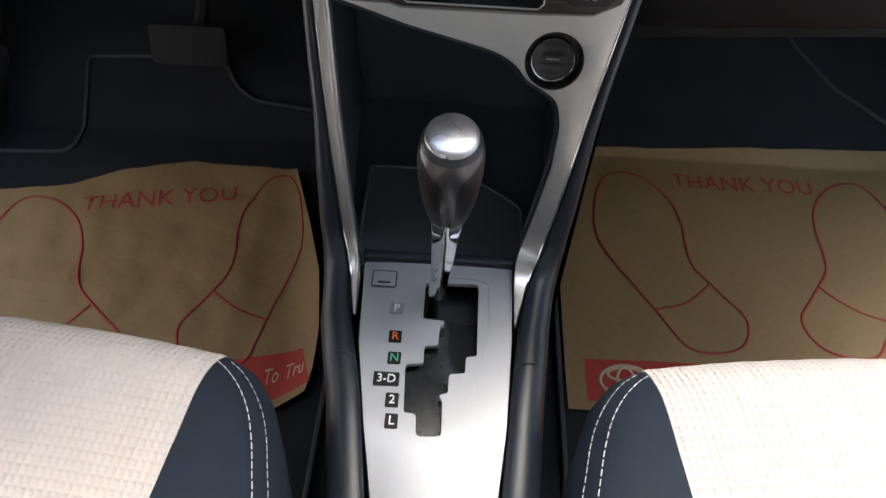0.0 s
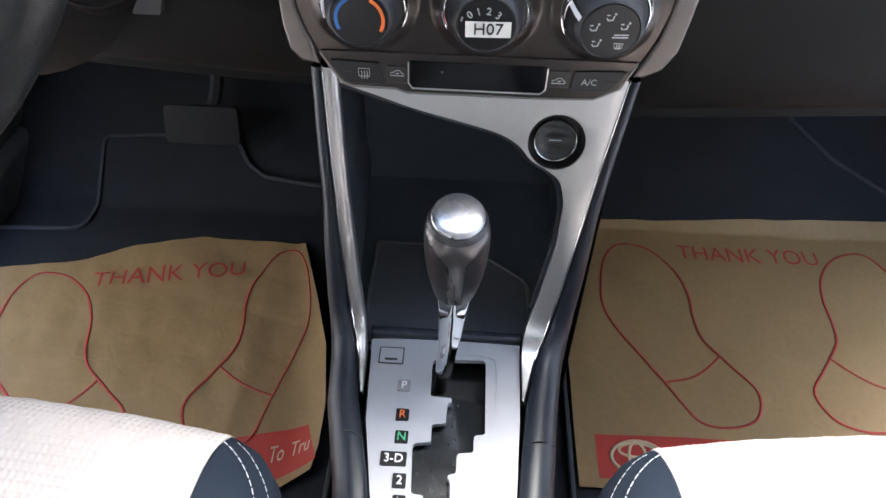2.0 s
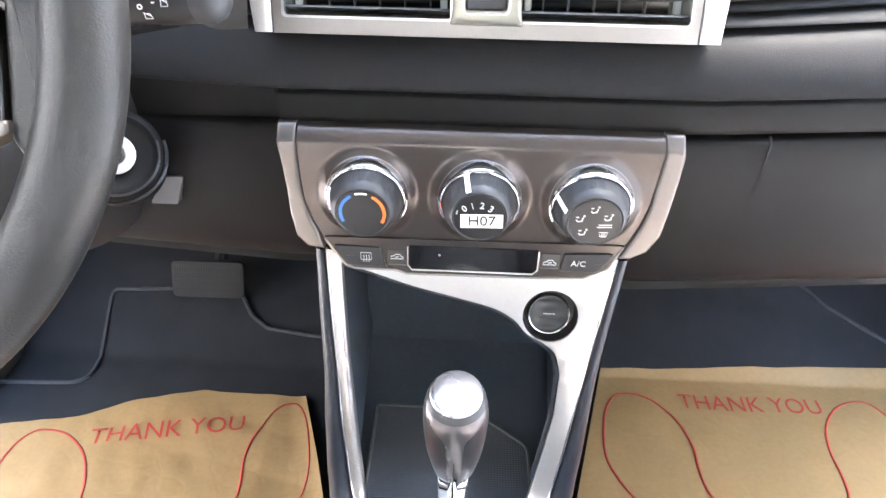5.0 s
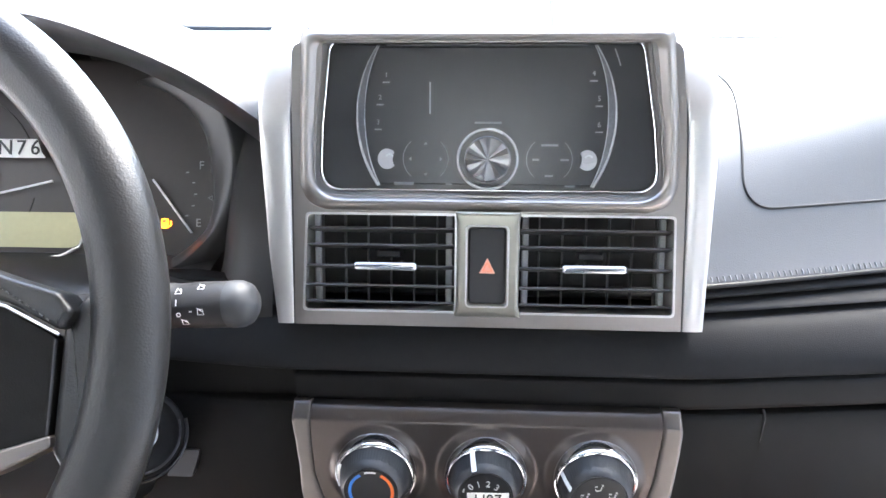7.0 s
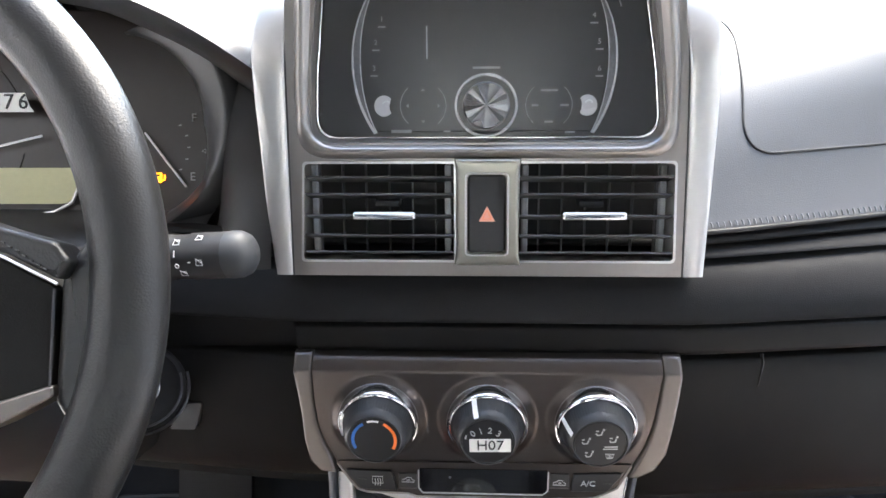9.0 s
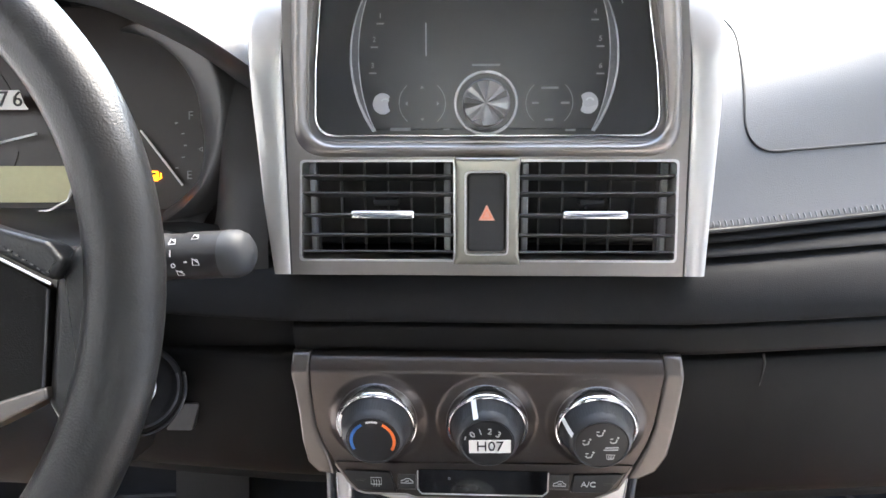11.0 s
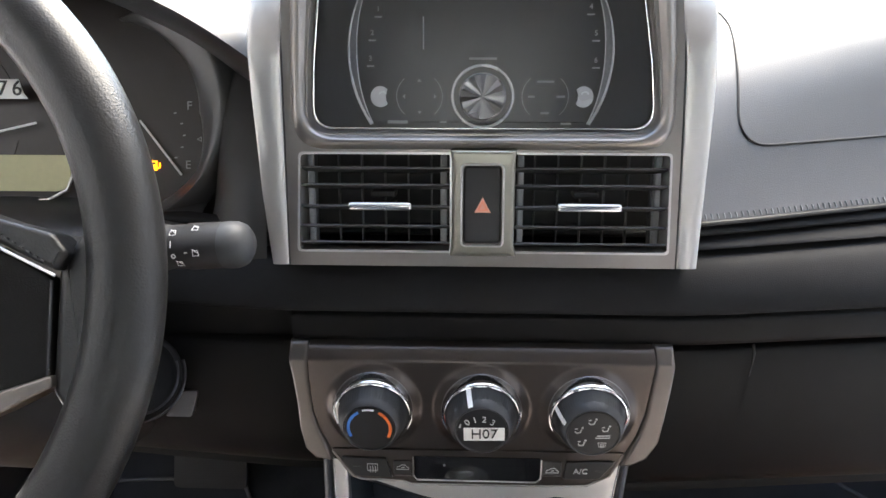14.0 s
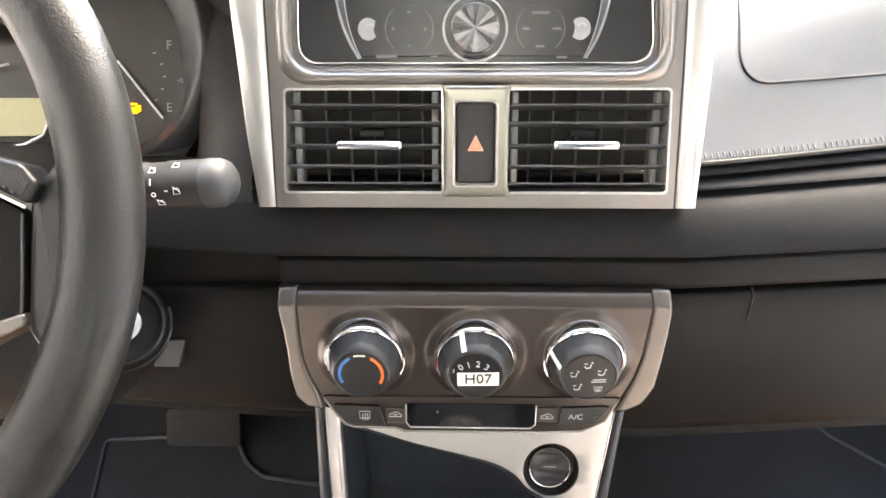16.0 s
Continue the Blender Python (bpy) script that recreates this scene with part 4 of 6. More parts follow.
    win = part("display_window", prism(box_outline(-0.0415, -0.0172, 0.0428, 0.0010, 0.0012), 0.004, sm @ Matrix.Translation((0, 0, 0.0006)), bevel=0.0005), GLOSS, strip, "gloss black clock window")
    part("window_edge", tube([sm @ Vector((x, y, 0.0008)) for x, y in ((-0.0420, 0.0), (-0.0422, -0.0140), (-0.0395, -0.0178), (0.0400, -0.0178), (0.0432, -0.0145), (0.0432, 0.0))], 0.0005, 6), TRIM, strip)
    # short grey dash paints a glint on the clock glass
    part("clock_glint", stroke([(-0.0220, -0.0055), (-0.0205, -0.0055)], 0.0014, sm @ Matrix.Translation((0, 0, 0.0007))), GREYBOX, win)
    for pts, tag in (([(-0.0915, -0.0002, 0.002), (-0.0600, -0.0012, 0.001), (-0.0562, -0.0158, 0.001), (-0.0802, -0.0152, 0.004)], "rear window switch"), ([(0.0580, -0.0140, 0.001), (0.0815, -0.0138, 0.004), (0.0918, 0.0006, 0.002), (0.0596, -0.0008, 0.001)], "cooling switch")):
        key = part("switch", prism(rounded(pts), 0.004, sm @ Matrix.Translation((0, 0, 0.0016)), bevel=0.0008), BLACK, strip, "black " + tag)
        part("switch_edge", tube([sm @ Vector((x, y, 0.0006)) for x, y, _ in (pts[1:] if pts[0][0] < 0 else pts[:3])], 0.00045, 6), ENDCAP, key)
        lamp_x = -0.0795 if pts[0][0] < 0 else 0.0815
        part("switch_lamp", block(lamp_x - 0.003, lamp_x + 0.003, -0.0078, -0.0062, 0.0014, 0.0018, 0.0002, 1, m=sm), INK, key)
    for x0, x1, y0, y1 in ((-0.0552, -0.0432, -0.0138, -0.0030), (0.0442, 0.0566, -0.0118, -0.0012)):
        part("recirculation_switch", prism(box_outline(x0, y0, x1, y1, 0.001), 0.004, sm @ Matrix.Translation((0, 0, 0.0010)), bevel=0.0006), surface("dark pewter key", (0.06, 0.057, 0.055), 0.4, metal=0.5), strip)
        part("switch_edge", tube([sm @ Vector((x, y0 - 0.0005, 0.0008)) for x in (x0, x1)], 0.0004, 6), ENDCAP, strip)
    part("switch_letters", lettering("A/C", 0.0058, sm @ Matrix.Translation((0.0690, -0.0074, 0.0020))), PALEINK, strip, "white letters A/C")
    q = sm @ Matrix.Translation((-0.0693, -0.0080, 0.0017))
    part("demist_frame", stroke([(-0.0034, 0.003), (0.0034, 0.003), (0.0034, -0.0022), (-0.0034, -0.0022)], 0.00045, q, closed=True), PALEINK, strip)
    for k in (-1, 0, 1):
        part("demist_wave", stroke([(k * 0.0017, 0.0015), (k * 0.0017 + 0.0004, -0.0005), (k * 0.0017, -0.004)], 0.00045, q), PALEINK, strip)
    for cx in (-0.0491, 0.0505):
        q = sm @ Matrix.Translation((cx, -0.0080, 0.0011)) @ Matrix.Diagonal((0.92, 0.92, 1, 1))
        part("car_mark", stroke([(-0.0045, -0.0014), (-0.0042, 0.0006), (-0.002, 0.0012), (-0.0008, 0.0024), (0.002, 0.0024), (0.003, 0.0008), (0.0045, 0.0), (0.0045, -0.0014)], 0.0005, q, closed=True), PALEINK, strip)
        part("flow_mark", stroke([(-0.001, 0.0), (0.0015, 0.0004)], 0.0007, q), PALEINK, strip)


heater_panel()

# ---------------------------------------------------------------- centre console
RIDGE = spline([(0.4835, 0.517), (0.478, 0.50), (0.466, 0.46), (0.447, 0.396), (0.4315, 0.347), (0.421, 0.325), (0.405, 0.3135), (0.37, 0.3095), (0.30, 0.309), (0.20, 0.306), (0.05, 0.30)], 8)
RIDGE_S = [0.0]
for a, b in zip(RIDGE, RIDGE[1:]):
    RIDGE_S.append(RIDGE_S[-1] + (b - a).length)


def ridge(s):
    """Place and outward normal (in y, z) at the way s down the console's back."""
    s = min(max(s, 0), RIDGE_S[-1] - 1e-6)
    i = max(k for k in range(len(RIDGE_S)) if RIDGE_S[k] <= s)
    i = min(i, len(RIDGE) - 2)
    f = (s - RIDGE_S[i]) / (RIDGE_S[i + 1] - RIDGE_S[i])
    t = (RIDGE[i + 1] - RIDGE[i]).normalized()
    p = RIDGE[i].lerp(RIDGE[i + 1], f)
    return p, Vector((t.y, -t.x))


def ridge_s(z):
    """The way down to the height z, on the steep stretch."""
    for i in range(len(RIDGE) - 1):
        if RIDGE[i].y >= z > RIDGE[i + 1].y:
            return RIDGE_S[i] + (RIDGE_S[i + 1] - RIDGE_S[i]) * (RIDGE[i].y - z) / (RIDGE[i].y - RIDGE[i + 1].y)
    return 0.0


def ridge_y(y):
    for i in range(len(RIDGE) - 1):
        if RIDGE[i].x >= y > RIDGE[i + 1].x:
            return RIDGE_S[i] + (RIDGE_S[i + 1] - RIDGE_S[i]) * (RIDGE[i].x - y) / (RIDGE[i].x - RIDGE[i + 1].x)
    return RIDGE_S[-1]


def on_ridge(co):
    p, n = ridge(co.y)
    n = n if n.x < 0 or n.y > 0 else -n
    return Vector((co.x, p.x + n.x * co.z, p.y + n.y * co.z))


TIP = ridge_y(0.365)
LEFT_OUT = [(ridge_s(0.512), -0.1015), (ridge_s(0.465), -0.0985), (ridge_s(0.384), -0.0925), (ridge_s(0.335), -0.0865), (ridge_y(0.40), -0.0785), (TIP, -0.0725)]
LEFT_IN = [(ridge_s(0.512), -0.0905), (ridge_s(0.43), -0.0855), (ridge_s(0.36), -0.079), (ridge_s(0.322), -0.0735), (ridge_y(0.40), -0.0715), (TIP, -0.0705)]
RIGHT_OUT = [(ridge_s(0.512), 0.1005), (ridge_s(0.457), 0.090), (ridge_s(0.41), 0.0825), (ridge_s(0.363), 0.0745), (ridge_s(0.325), 0.066), (ridge_y(0.40), 0.0575), (TIP, 0.0495)]
RIGHT_IN = [(ridge_s(0.425), 0.0672), (ridge_s(0.395), 0.0655), (ridge_s(0.355), 0.0575), (ridge_s(0.322), 0.0485), (ridge_y(0.40), 0.0475), (TIP, 0.0475)]


def edge_line(table, s0, s1, n=24):
    return [(lerp_table(s, table), s) for s in span(s0, s1, n)]


def console():
    con = thing("centre_console", (-0.01, 0.4, 0.0), "black centre console with silver shift plate and open pocket", "console")
    top = LEFT_OUT[0][0]
    rows = []
    for (xa, q), (xb, _) in zip(edge_line(LEFT_OUT, top, TIP, 60), edge_line(LEFT_IN, top, TIP, 60)):
        rows.append([on_ridge(Vector((xa + (xb - xa) * k, q, h))) for k, h in ((0, -0.003), (0, 0.0012), (0.06, 0.0020), (0.2, 0.0030), (0.4, 0.0041), (0.6, 0.0049), (0.76, 0.0052), (0.9, 0.0046), (0.97, 0.0030), (1.0, 0.0006), (1.0, -0.003))])
    part("left_trim", sheet(rows), TRIM, con, "slim satin silver console trim", sharp=60)
    pocket_edge = spline([(-0.089, ridge_s(0.503)), (-0.066, ridge_s(0.4965)), (-0.041, ridge_s(0.489)), (-0.011, ridge_s(0.482)), (0.017, ridge_s(0.475)), (0.032, ridge_s(0.467)), (0.041, ridge_s(0.4575)), (0.053, ridge_s(0.451)), (0.0625, ridge_s(0.443)), (0.067, ridge_s(0.428))], 5)
    out = [(-0.089, top)] + [tuple(p) for p in pocket_edge] + edge_line(RIGHT_IN, ridge_s(0.424), TIP) + edge_line(RIGHT_OUT, top, TIP)[::-1]
    ring = [(p.x, p.y) for p in circle(0.0572, ridge_s(0.4705), 0.0196, 48)]
    part("right_trim", prism(out, 0.006, Matrix.Identity(4), (ring,), bevel=0.0022, seg=3, curve=lambda c: on_ridge(c + Vector((0, 0, 0.003)))), TRIM, con, "broad satin silver trim with power socket opening", sharp=95)
    inner = [tuple(p) for p in pocket_edge] + edge_line(RIGHT_IN, ridge_s(0.424), ridge_y(0.43), 14)
    part("pocket_rim", tube([on_ridge(Vector((x - 0.0012, q + 0.0012, -0.0015))) for x, q in inner], 0.0026, 8), RAIL, con, "black rim round the pocket mouth")
    for table, word in ((LEFT_OUT, 1), (RIGHT_OUT, -1)):
        part("trim_edge", tube([on_ridge(Vector((x + word * 0.0007, q, 0.0031))) for x, q in edge_line(table, top, TIP, 40)], 0.0008, 6), CHROME, con, "bright edge of the console trim")
    # power socket
    p, n = ridge(ridge_s(0.4705))
    sock = axes((0.0572, p.x, p.y), (1, 0, 0), (0, -(RIDGE[1] - RIDGE[12]).normalized().x * -1, (RIDGE[1] - RIDGE[12]).normalized().y))
    cup = part("power_socket", lathe([(0.0198, 0.001), (0.0192, 0.0003), (0.0186, -0.004), (0.0180, -0.009), (0.0, -0.009)], sock, 48), BLACK, con, "black power socket with a hinged cap")
    deep = sock @ Matrix.Translation((-0.0003, -0.0006, -0.0045)) @ Matrix.Scale(0.95, 4)
    part("socket_ring", lathe([(0.0146, 0.0), (0.0148, 0.0020), (0.0153, 0.0024), (0.0159, 0.0016), (0.0160, -0.004)], deep, 48), CHROME, cup)
    rows = []
    for r in span(0.0002, 0.0150, 16):
        row = []
        for k in range(48):
            x, y = r * math.cos(math.pi * k / 24), r * math.sin(math.pi * k / 24)
            pit = max(0.0, 1 - ((abs(y) - 0.0068) / 0.0046) ** 2) * max(0.0, 1 - (x / 0.0112) ** 2)
            row.append(deep @ Vector((x, y, 0.0004 - 0.0030 * pit - (0.003 if r > 0.0148 else 0))))
        rows.append(row)
    part("cap", sheet(rows, closed_u=True), KNURL, cup, "black cap with two finger hollows")
    part("cap_mark", block(-0.0045, 0.0045, -0.0003, 0.0003, 0.0002, 0.0007, 0, m=deep), STEEL, cup)
    # black rails outside the trims, running on beside the shift plate to the rear
    rail_l = LEFT_OUT[:-1] + [(TIP, -0.0735), (ridge_y(0.30), -0.0585), (ridge_y(0.23), -0.0475), (ridge_y(0.06), -0.04)]
    rail_r = RIGHT_OUT[:-1] + [(TIP, 0.0505), (ridge_y(0.30), 0.0435), (ridge_y(0.23), 0.0375), (ridge_y(0.06), 0.032)]
    for s, tab in ((-1, rail_l), (1, rail_r)):
        rows = []
        for q in span(tab[0][0], tab[-1][0], 70):
            x = lerp_table(q, tab)
            b, n = ridge(q)
            if n.x > 0 and n.y < 0:
                n = -n
            wide = lerp_table(q, [(0, 0.009), (ridge_s(0.42), 0.012), (ridge_s(0.34), 0.020), (TIP, 0.025), (tab[-1][0], 0.028)])
            row = []
            for dx, dn in ((0.0004, -0.004), (0.0004, 0.001), (wide * 0.12, 0.0034), (wide * 0.3, 0.0046), (wide * 0.5, 0.0040), (wide * 0.7, 0.0015), (wide * 0.88, -0.004), (wide * 0.98, -0.012), (wide, -0.026)):
                row.append(Vector((x + s * dx, b.x + n.x * dn, b.y + n.y * dn)))
            last = row[-1]
            row.append(Vector((last.x + s * 0.001, last.y + 0.01, max(last.z - 0.09, 0.0))))
            row.append(Vector((last.x + s * 0.003, last.y + 0.02, 0.0)))
            rows.append(row)
        part("side_rail", sheet(rows), RAIL, con, "black rounded console rail", sharp=50)
        # wall of the tunnel in the footwell
        part("tunnel_wall", sheet([[(s * 0.104, 0.49, 0.52), (s * 0.112, 0.8, 0.50), (s * 0.122, 1.25, 0.5)], [(s * 0.108, 0.49, 0.0), (s * 0.118, 0.8, 0.0), (s * 0.130, 1.25, 0.0)]]), CARPET, con)
        # two-piece seam on the rail
        yy = 0.328
        q = ridge_y(yy)
        x = lerp_table(q, tab)
        part("rail_seam", tube([(x + s * 0.001, yy, 0.3105), (x + s * 0.007, yy + 0.003, 0.3140), (x + s * 0.014, yy + 0.004, 0.3132), (x + s * 0.023, yy + 0.006, 0.3045)], 0.0009, 5), BLACK, con)
    part("rear_cover", block(-0.052, 0.044, -0.15, 0.193, 0.20, 0.3085, 0.004, 3), RAIL, con)
    # open pocket ahead of the shift plate
    bm = sheet([[(-0.092, 0.424, 0.285), (0.072, 0.424, 0.285)], [(-0.102, 0.60, 0.278), (0.100, 0.60, 0.278)], [(-0.103, 0.632, 0.30), (0.103, 0.632, 0.30)], [(-0.103, 0.625, 0.40), (0.103, 0.625, 0.40)], [(-0.10, 0.52, 0.50), (0.095, 0.52, 0.50)], [(-0.10, 0.477, 0.508), (0.095, 0.477, 0.508)]])
    part("pocket", bm, POCKET, con, "deep blue-black storage pocket")
    for s, xa, xb in ((-1, -0.089, -0.099), (1, 0.068, 0.088)):
        near = [on_ridge(Vector((lerp_table(q, LEFT_OUT if s < 0 else RIGHT_OUT) - s * (0.002 if s > 0 else 0.004), q, -0.002))) for q in span(top, ridge_y(0.425), 14)]
        far = [Vector((xa + (xb - xa) * min(max((p.z - 0.29) / 0.06, 0), 1), 0.63, max(p.z - 0.01, 0.277))) for p in near]
        part("pocket_side", sheet([near, far]), POCKET, con)
    part("front_ledge", block(-0.0715, 0.0495, 0.4185, 0.4275, 0.28, 0.3155, 0.003, 3), RAIL, con)
    mat_line = rounded([(-0.081, 0.43, 0.004), (0.058, 0.43, 0.004), (0.058, 0.505, 0.02), (0.02, 0.535, 0.05), (-0.03, 0.548, 0.02), (-0.081, 0.548, 0.004)], 6)
    tray = tagged(part("pocket_mat", prism(mat_line, 0.004, pose(0, 0, 0.2885), bevel=0.001), RUBBER), "dark ribbed rubber mat lying in the console pocket", "mat")
    # lip in a paler tone than the mat
    part("mat_lip", tube([(p[0], p[1], 0.2893) for p in mat_line], 0.0016, 6, closed=True), surface("paler rubber lip", (0.12, 0.125, 0.13), 0.6), tray)


console()


def shift_plate():
    plate = thing("shift_plate", (-0.01, 0.32, 0.309), "satin silver automatic shift plate with stepped gate", "shift plate")
    pm = Matrix.Translation((0, 0, 0.3100))
    outline = rounded([(-0.0700, 0.418, 0.002), (-0.0655, 0.345, 0.02), (-0.0545, 0.282, 0.05), (-0.0445, 0.232, 0.05), (-0.040, 0.196, 0.006), (0.032, 0.196, 0.006), (0.0355, 0.232, 0.05), (0.0415, 0.285, 0.05), (0.0455, 0.350, 0.02), (0.0470, 0.421, 0.002)], 6)
    gate = rounded([(-0.0205, 0.3995, 0.003), (-0.0205, 0.3665, 0.003), (-0.0045, 0.3655, 0.001), (-0.0045, 0.3625, 0.001), (-0.0075, 0.3605, 0.002), (-0.0080, 0.3440, 0.003), (-0.0180, 0.3430, 0.003), (-0.0175, 0.3285, 0.003),
                    (-0.0305, 0.3275, 0.004), (-0.0285, 0.2900, 0.003), (-0.0200, 0.2890, 0.003), (-0.0190, 0.2730, 0.004), (-0.0020, 0.2740, 0.004), (-0.0025, 0.2990, 0.004), (-0.0055, 0.3045, 0.002), (0.0010, 0.3060, 0.003),
                    (0.0010, 0.3210, 0.003), (0.0125, 0.3225, 0.003), (0.0125, 0.3360, 0.003), (0.0205, 0.3370, 0.003), (0.0205, 0.4015, 0.004)], 4)

    def crown(c):
        """The plate is flat round the gate, falls off to its sides and rolls down towards the rear."""
        rear = min(max((0.275 - c.y) / 0.08, 0), 1)
        return Vector((c.x, c.y, c.z - 1.5 * (c.x + 0.006) ** 2 * (0.3 + 2.2 * rear) - 0.006 * rear * rear * (3 - 2 * rear) * 0.9))
    part("plate", prism(outline, 0.004, pm, (gate,), bevel=0.0010, seg=3, curve=crown), SILVER, plate, "satin silver plate")
    # shallow raised border to the side of the gate
    part("gate_ridge", stroke(spline([(-0.018, 0.405), (0.012, 0.4065), (0.0245, 0.404), (0.0285, 0.398), (0.0285, 0.36), (0.0215, 0.322), (0.010, 0.285)], 6), 0.0016, Matrix.Translation((0, 0, 0.3095)), 0.0008), SILVER, plate, sharp=80)
    part("gate_well", sheet([[(-0.036, 0.262, 0.286), (0.026, 0.262, 0.286)], [(-0.036, 0.41, 0.286), (0.026, 0.41, 0.286)]]), BLACK, plate)
    film = rounded([(-0.034, 0.2635, 0.002), (0.0035, 0.2635, 0.002), (0.0235, 0.32, 0.002), (0.0235, 0.3665, 0.002), (-0.0085, 0.372, 0.002), (-0.034, 0.335, 0.002)])
    part("slide_cover", prism(film, 0.001, Matrix.Translation((0, 0, 0.302)), bevel=0.0003), surface("dark grey slide cover", (0.012, 0.014, 0.016), 0.22, vary=0.3), plate)
    part("inner_wall", prism(rounded([(-0.0022, 0.275, 0.003), (-0.004, 0.299, 0.003), (0.001, 0.305, 0.001), (0.003, 0.304, 0.001), (0.001, 0.272, 0.001)]), 0.006, Matrix.Translation((0, 0, 0.3075)), bevel=0.0006), KNURL, plate)
    # gear letters on their fields
    for text, x, y, w, h, field, ink in (("P", -0.0405, 0.3745, 0.0098, 0.0098, GREYBOX, WHITE), ("R", -0.0395, 0.3495, 0.0095, 0.0100, FIELD, ORANGE), ("N", -0.0385, 0.3315, 0.0095, 0.0100, FIELD, GREEN), ("3-D", -0.0425, 0.3145, 0.0182, 0.0108, FIELD, WHITE), ("2", -0.0370, 0.2985, 0.0092, 0.0108, FIELD, WHITE), ("L", -0.0360, 0.2830, 0.0088, 0.0108, FIELD, WHITE)):
        f = part("gear_field", prism(box_outline(x - w / 2, y - h / 2, x + w / 2, y + h / 2, 0.0012), 0.001, Matrix.Translation((0, 0, 0.3102)), bevel=0.0002), field, plate)
        part("gear_letter", lettering(text, 0.0092, Matrix.Translation((x, y, 0.3105)) @ Matrix.Diagonal((0.95, 1.0, 1, 1))), ink, f, "letter " + text)
    lock = part("lock_cover", prism(box_outline(-0.0615, 0.3945, -0.0440, 0.4085, 0.001), 0.0015, Matrix.Translation((0, 0, 0.3104)), bevel=0.0004), SILVER, plate, "small silver shift lock cover")
    part("lock_gap", stroke(box_outline(-0.0620, 0.3940, -0.0435, 0.4090, 0.001), 0.0009, Matrix.Translation((0, 0, 0.3098)), 0.0003, closed=True), INK, lock)
    part("lock_slot", block(-0.0575, -0.0478, 0.3968, 0.3985, 0.3102, 0.3108, 0), INK, lock)


shift_plate()


def gear_lever():
    lev = thing("gear_lever", (-0.013, 0.385, 0.29), "graphite gear knob on a chrome stem, set in park", "gear lever")
    part("stem_root", tube([(-0.0135, 0.388, 0.287), (-0.011, 0.385, 0.345)], 0.0045, 12), BLACK, lev)
    rows = []
    for z, x, w, d in ((0.312, -0.0120, 0.0050, 0.004), (0.320, -0.0112, 0.0066, 0.006), (0.340, -0.0097, 0.0070, 0.007), (0.352, -0.0087, 0.0076, 0.008), (0.372, -0.0079, 0.0090, 0.009), (0.390, -0.0073, 0.0106, 0.011), (0.402, -0.0068, 0.0115, 0.0125), (0.408, -0.0066, 0.0117, 0.0125)):
        rows.append([(x + w * math.cos(a) * (1 - 0.10 * math.sin(a) ** 2), 0.385 + d * math.sin(a) * (1 + 0.12 * math.cos(4 * a)), z) for a in [2 * math.pi * k / 32 for k in range(32)]])
    part("chrome_stem", sheet(rows, closed_u=True), surface("polished stem chrome", (0.8, 0.8, 0.82), 0.05, metal=1.0, vary=0.02, rough_vary=0.02), lev, "polished chrome stem", sharp=60)
    rows = []
    prof = [(0.4045, 0.0116), (0.4052, 0.0134), (0.412, 0.0155), (0.422, 0.0179), (0.433, 0.0196), (0.443, 0.0205), (0.452, 0.0208), (0.459, 0.0203), (0.4635, 0.0193), (0.4665, 0.0181), (0.4682, 0.0168)]
    turn = [2 * math.pi * k / 64 for k in range(64)]

    def around(z, r, a, lift):
        return (-0.0066 + r * math.cos(a), 0.3885 + (z - 0.43) * 0.06 + 1.06 * r * math.sin(a), z + lift * r * math.sin(a))

    def tilt(z):
        return 0.16 * max(0, (z - 0.438) / 0.03)
    smooth = spline(prof, 4)
    part("knob", sheet([[around(z, r, a, tilt(z)) for a in turn] for z, r in smooth], closed_u=True), KNOBGREY, lev, "graphite gloss knob body", sharp=70)
    cap = [[around(0.4678 + h, 0.0166 * f, a, 0.16) for a in turn] for f, h in ((1.0, -0.002), (1.0, 0.0004), (0.985, 0.0012), (0.94, 0.0019), (0.8, 0.0029), (0.55, 0.0038), (0.25, 0.0043), (0.02, 0.0044))]
    part("cap", sheet(cap, closed_u=True), surface("satin silver knob cap", (0.5, 0.5, 0.515), 0.28, metal=0.9, vary=0.04), lev, "satin silver cap", sharp=80)
    wide = [(0.4045, 15), (0.448, 17), (0.4515, 22), (0.4545, 34), (0.4575, 50), (0.4605, 70), (0.463, 88), (0.4655, 108)]
    tongue, rims = [], ([], [])
    for z, r in smooth:
        if z > 0.4650:
            break
        half = lerp_table(z, wide)
        row = [around(z, r + (0.0003 if abs(k) < 12 else -0.0002), radians(-90 + half * k / 12), tilt(z)) for k in range(-12, 13)]
        tongue.append(row)
        rims[0].append(row[0])
        rims[1].append(row[-1])
    part("knob_front", sheet(tongue), surface("satin grey knob front", (0.125, 0.119, 0.122), 0.30, metal=0.85, vary=0.04), lev, "satin grey inlay facing the seats", sharp=80)
    for line in rims:
        part("knob_seam", tube(line, 0.00035, 5), BLACK, lev)
    part("knob_seam", tube([around(z, r + 0.0003, radians(-90), tilt(z)) for z, r in smooth if z < 0.432], 0.00035, 5), BLACK, lev)


gear_lever()


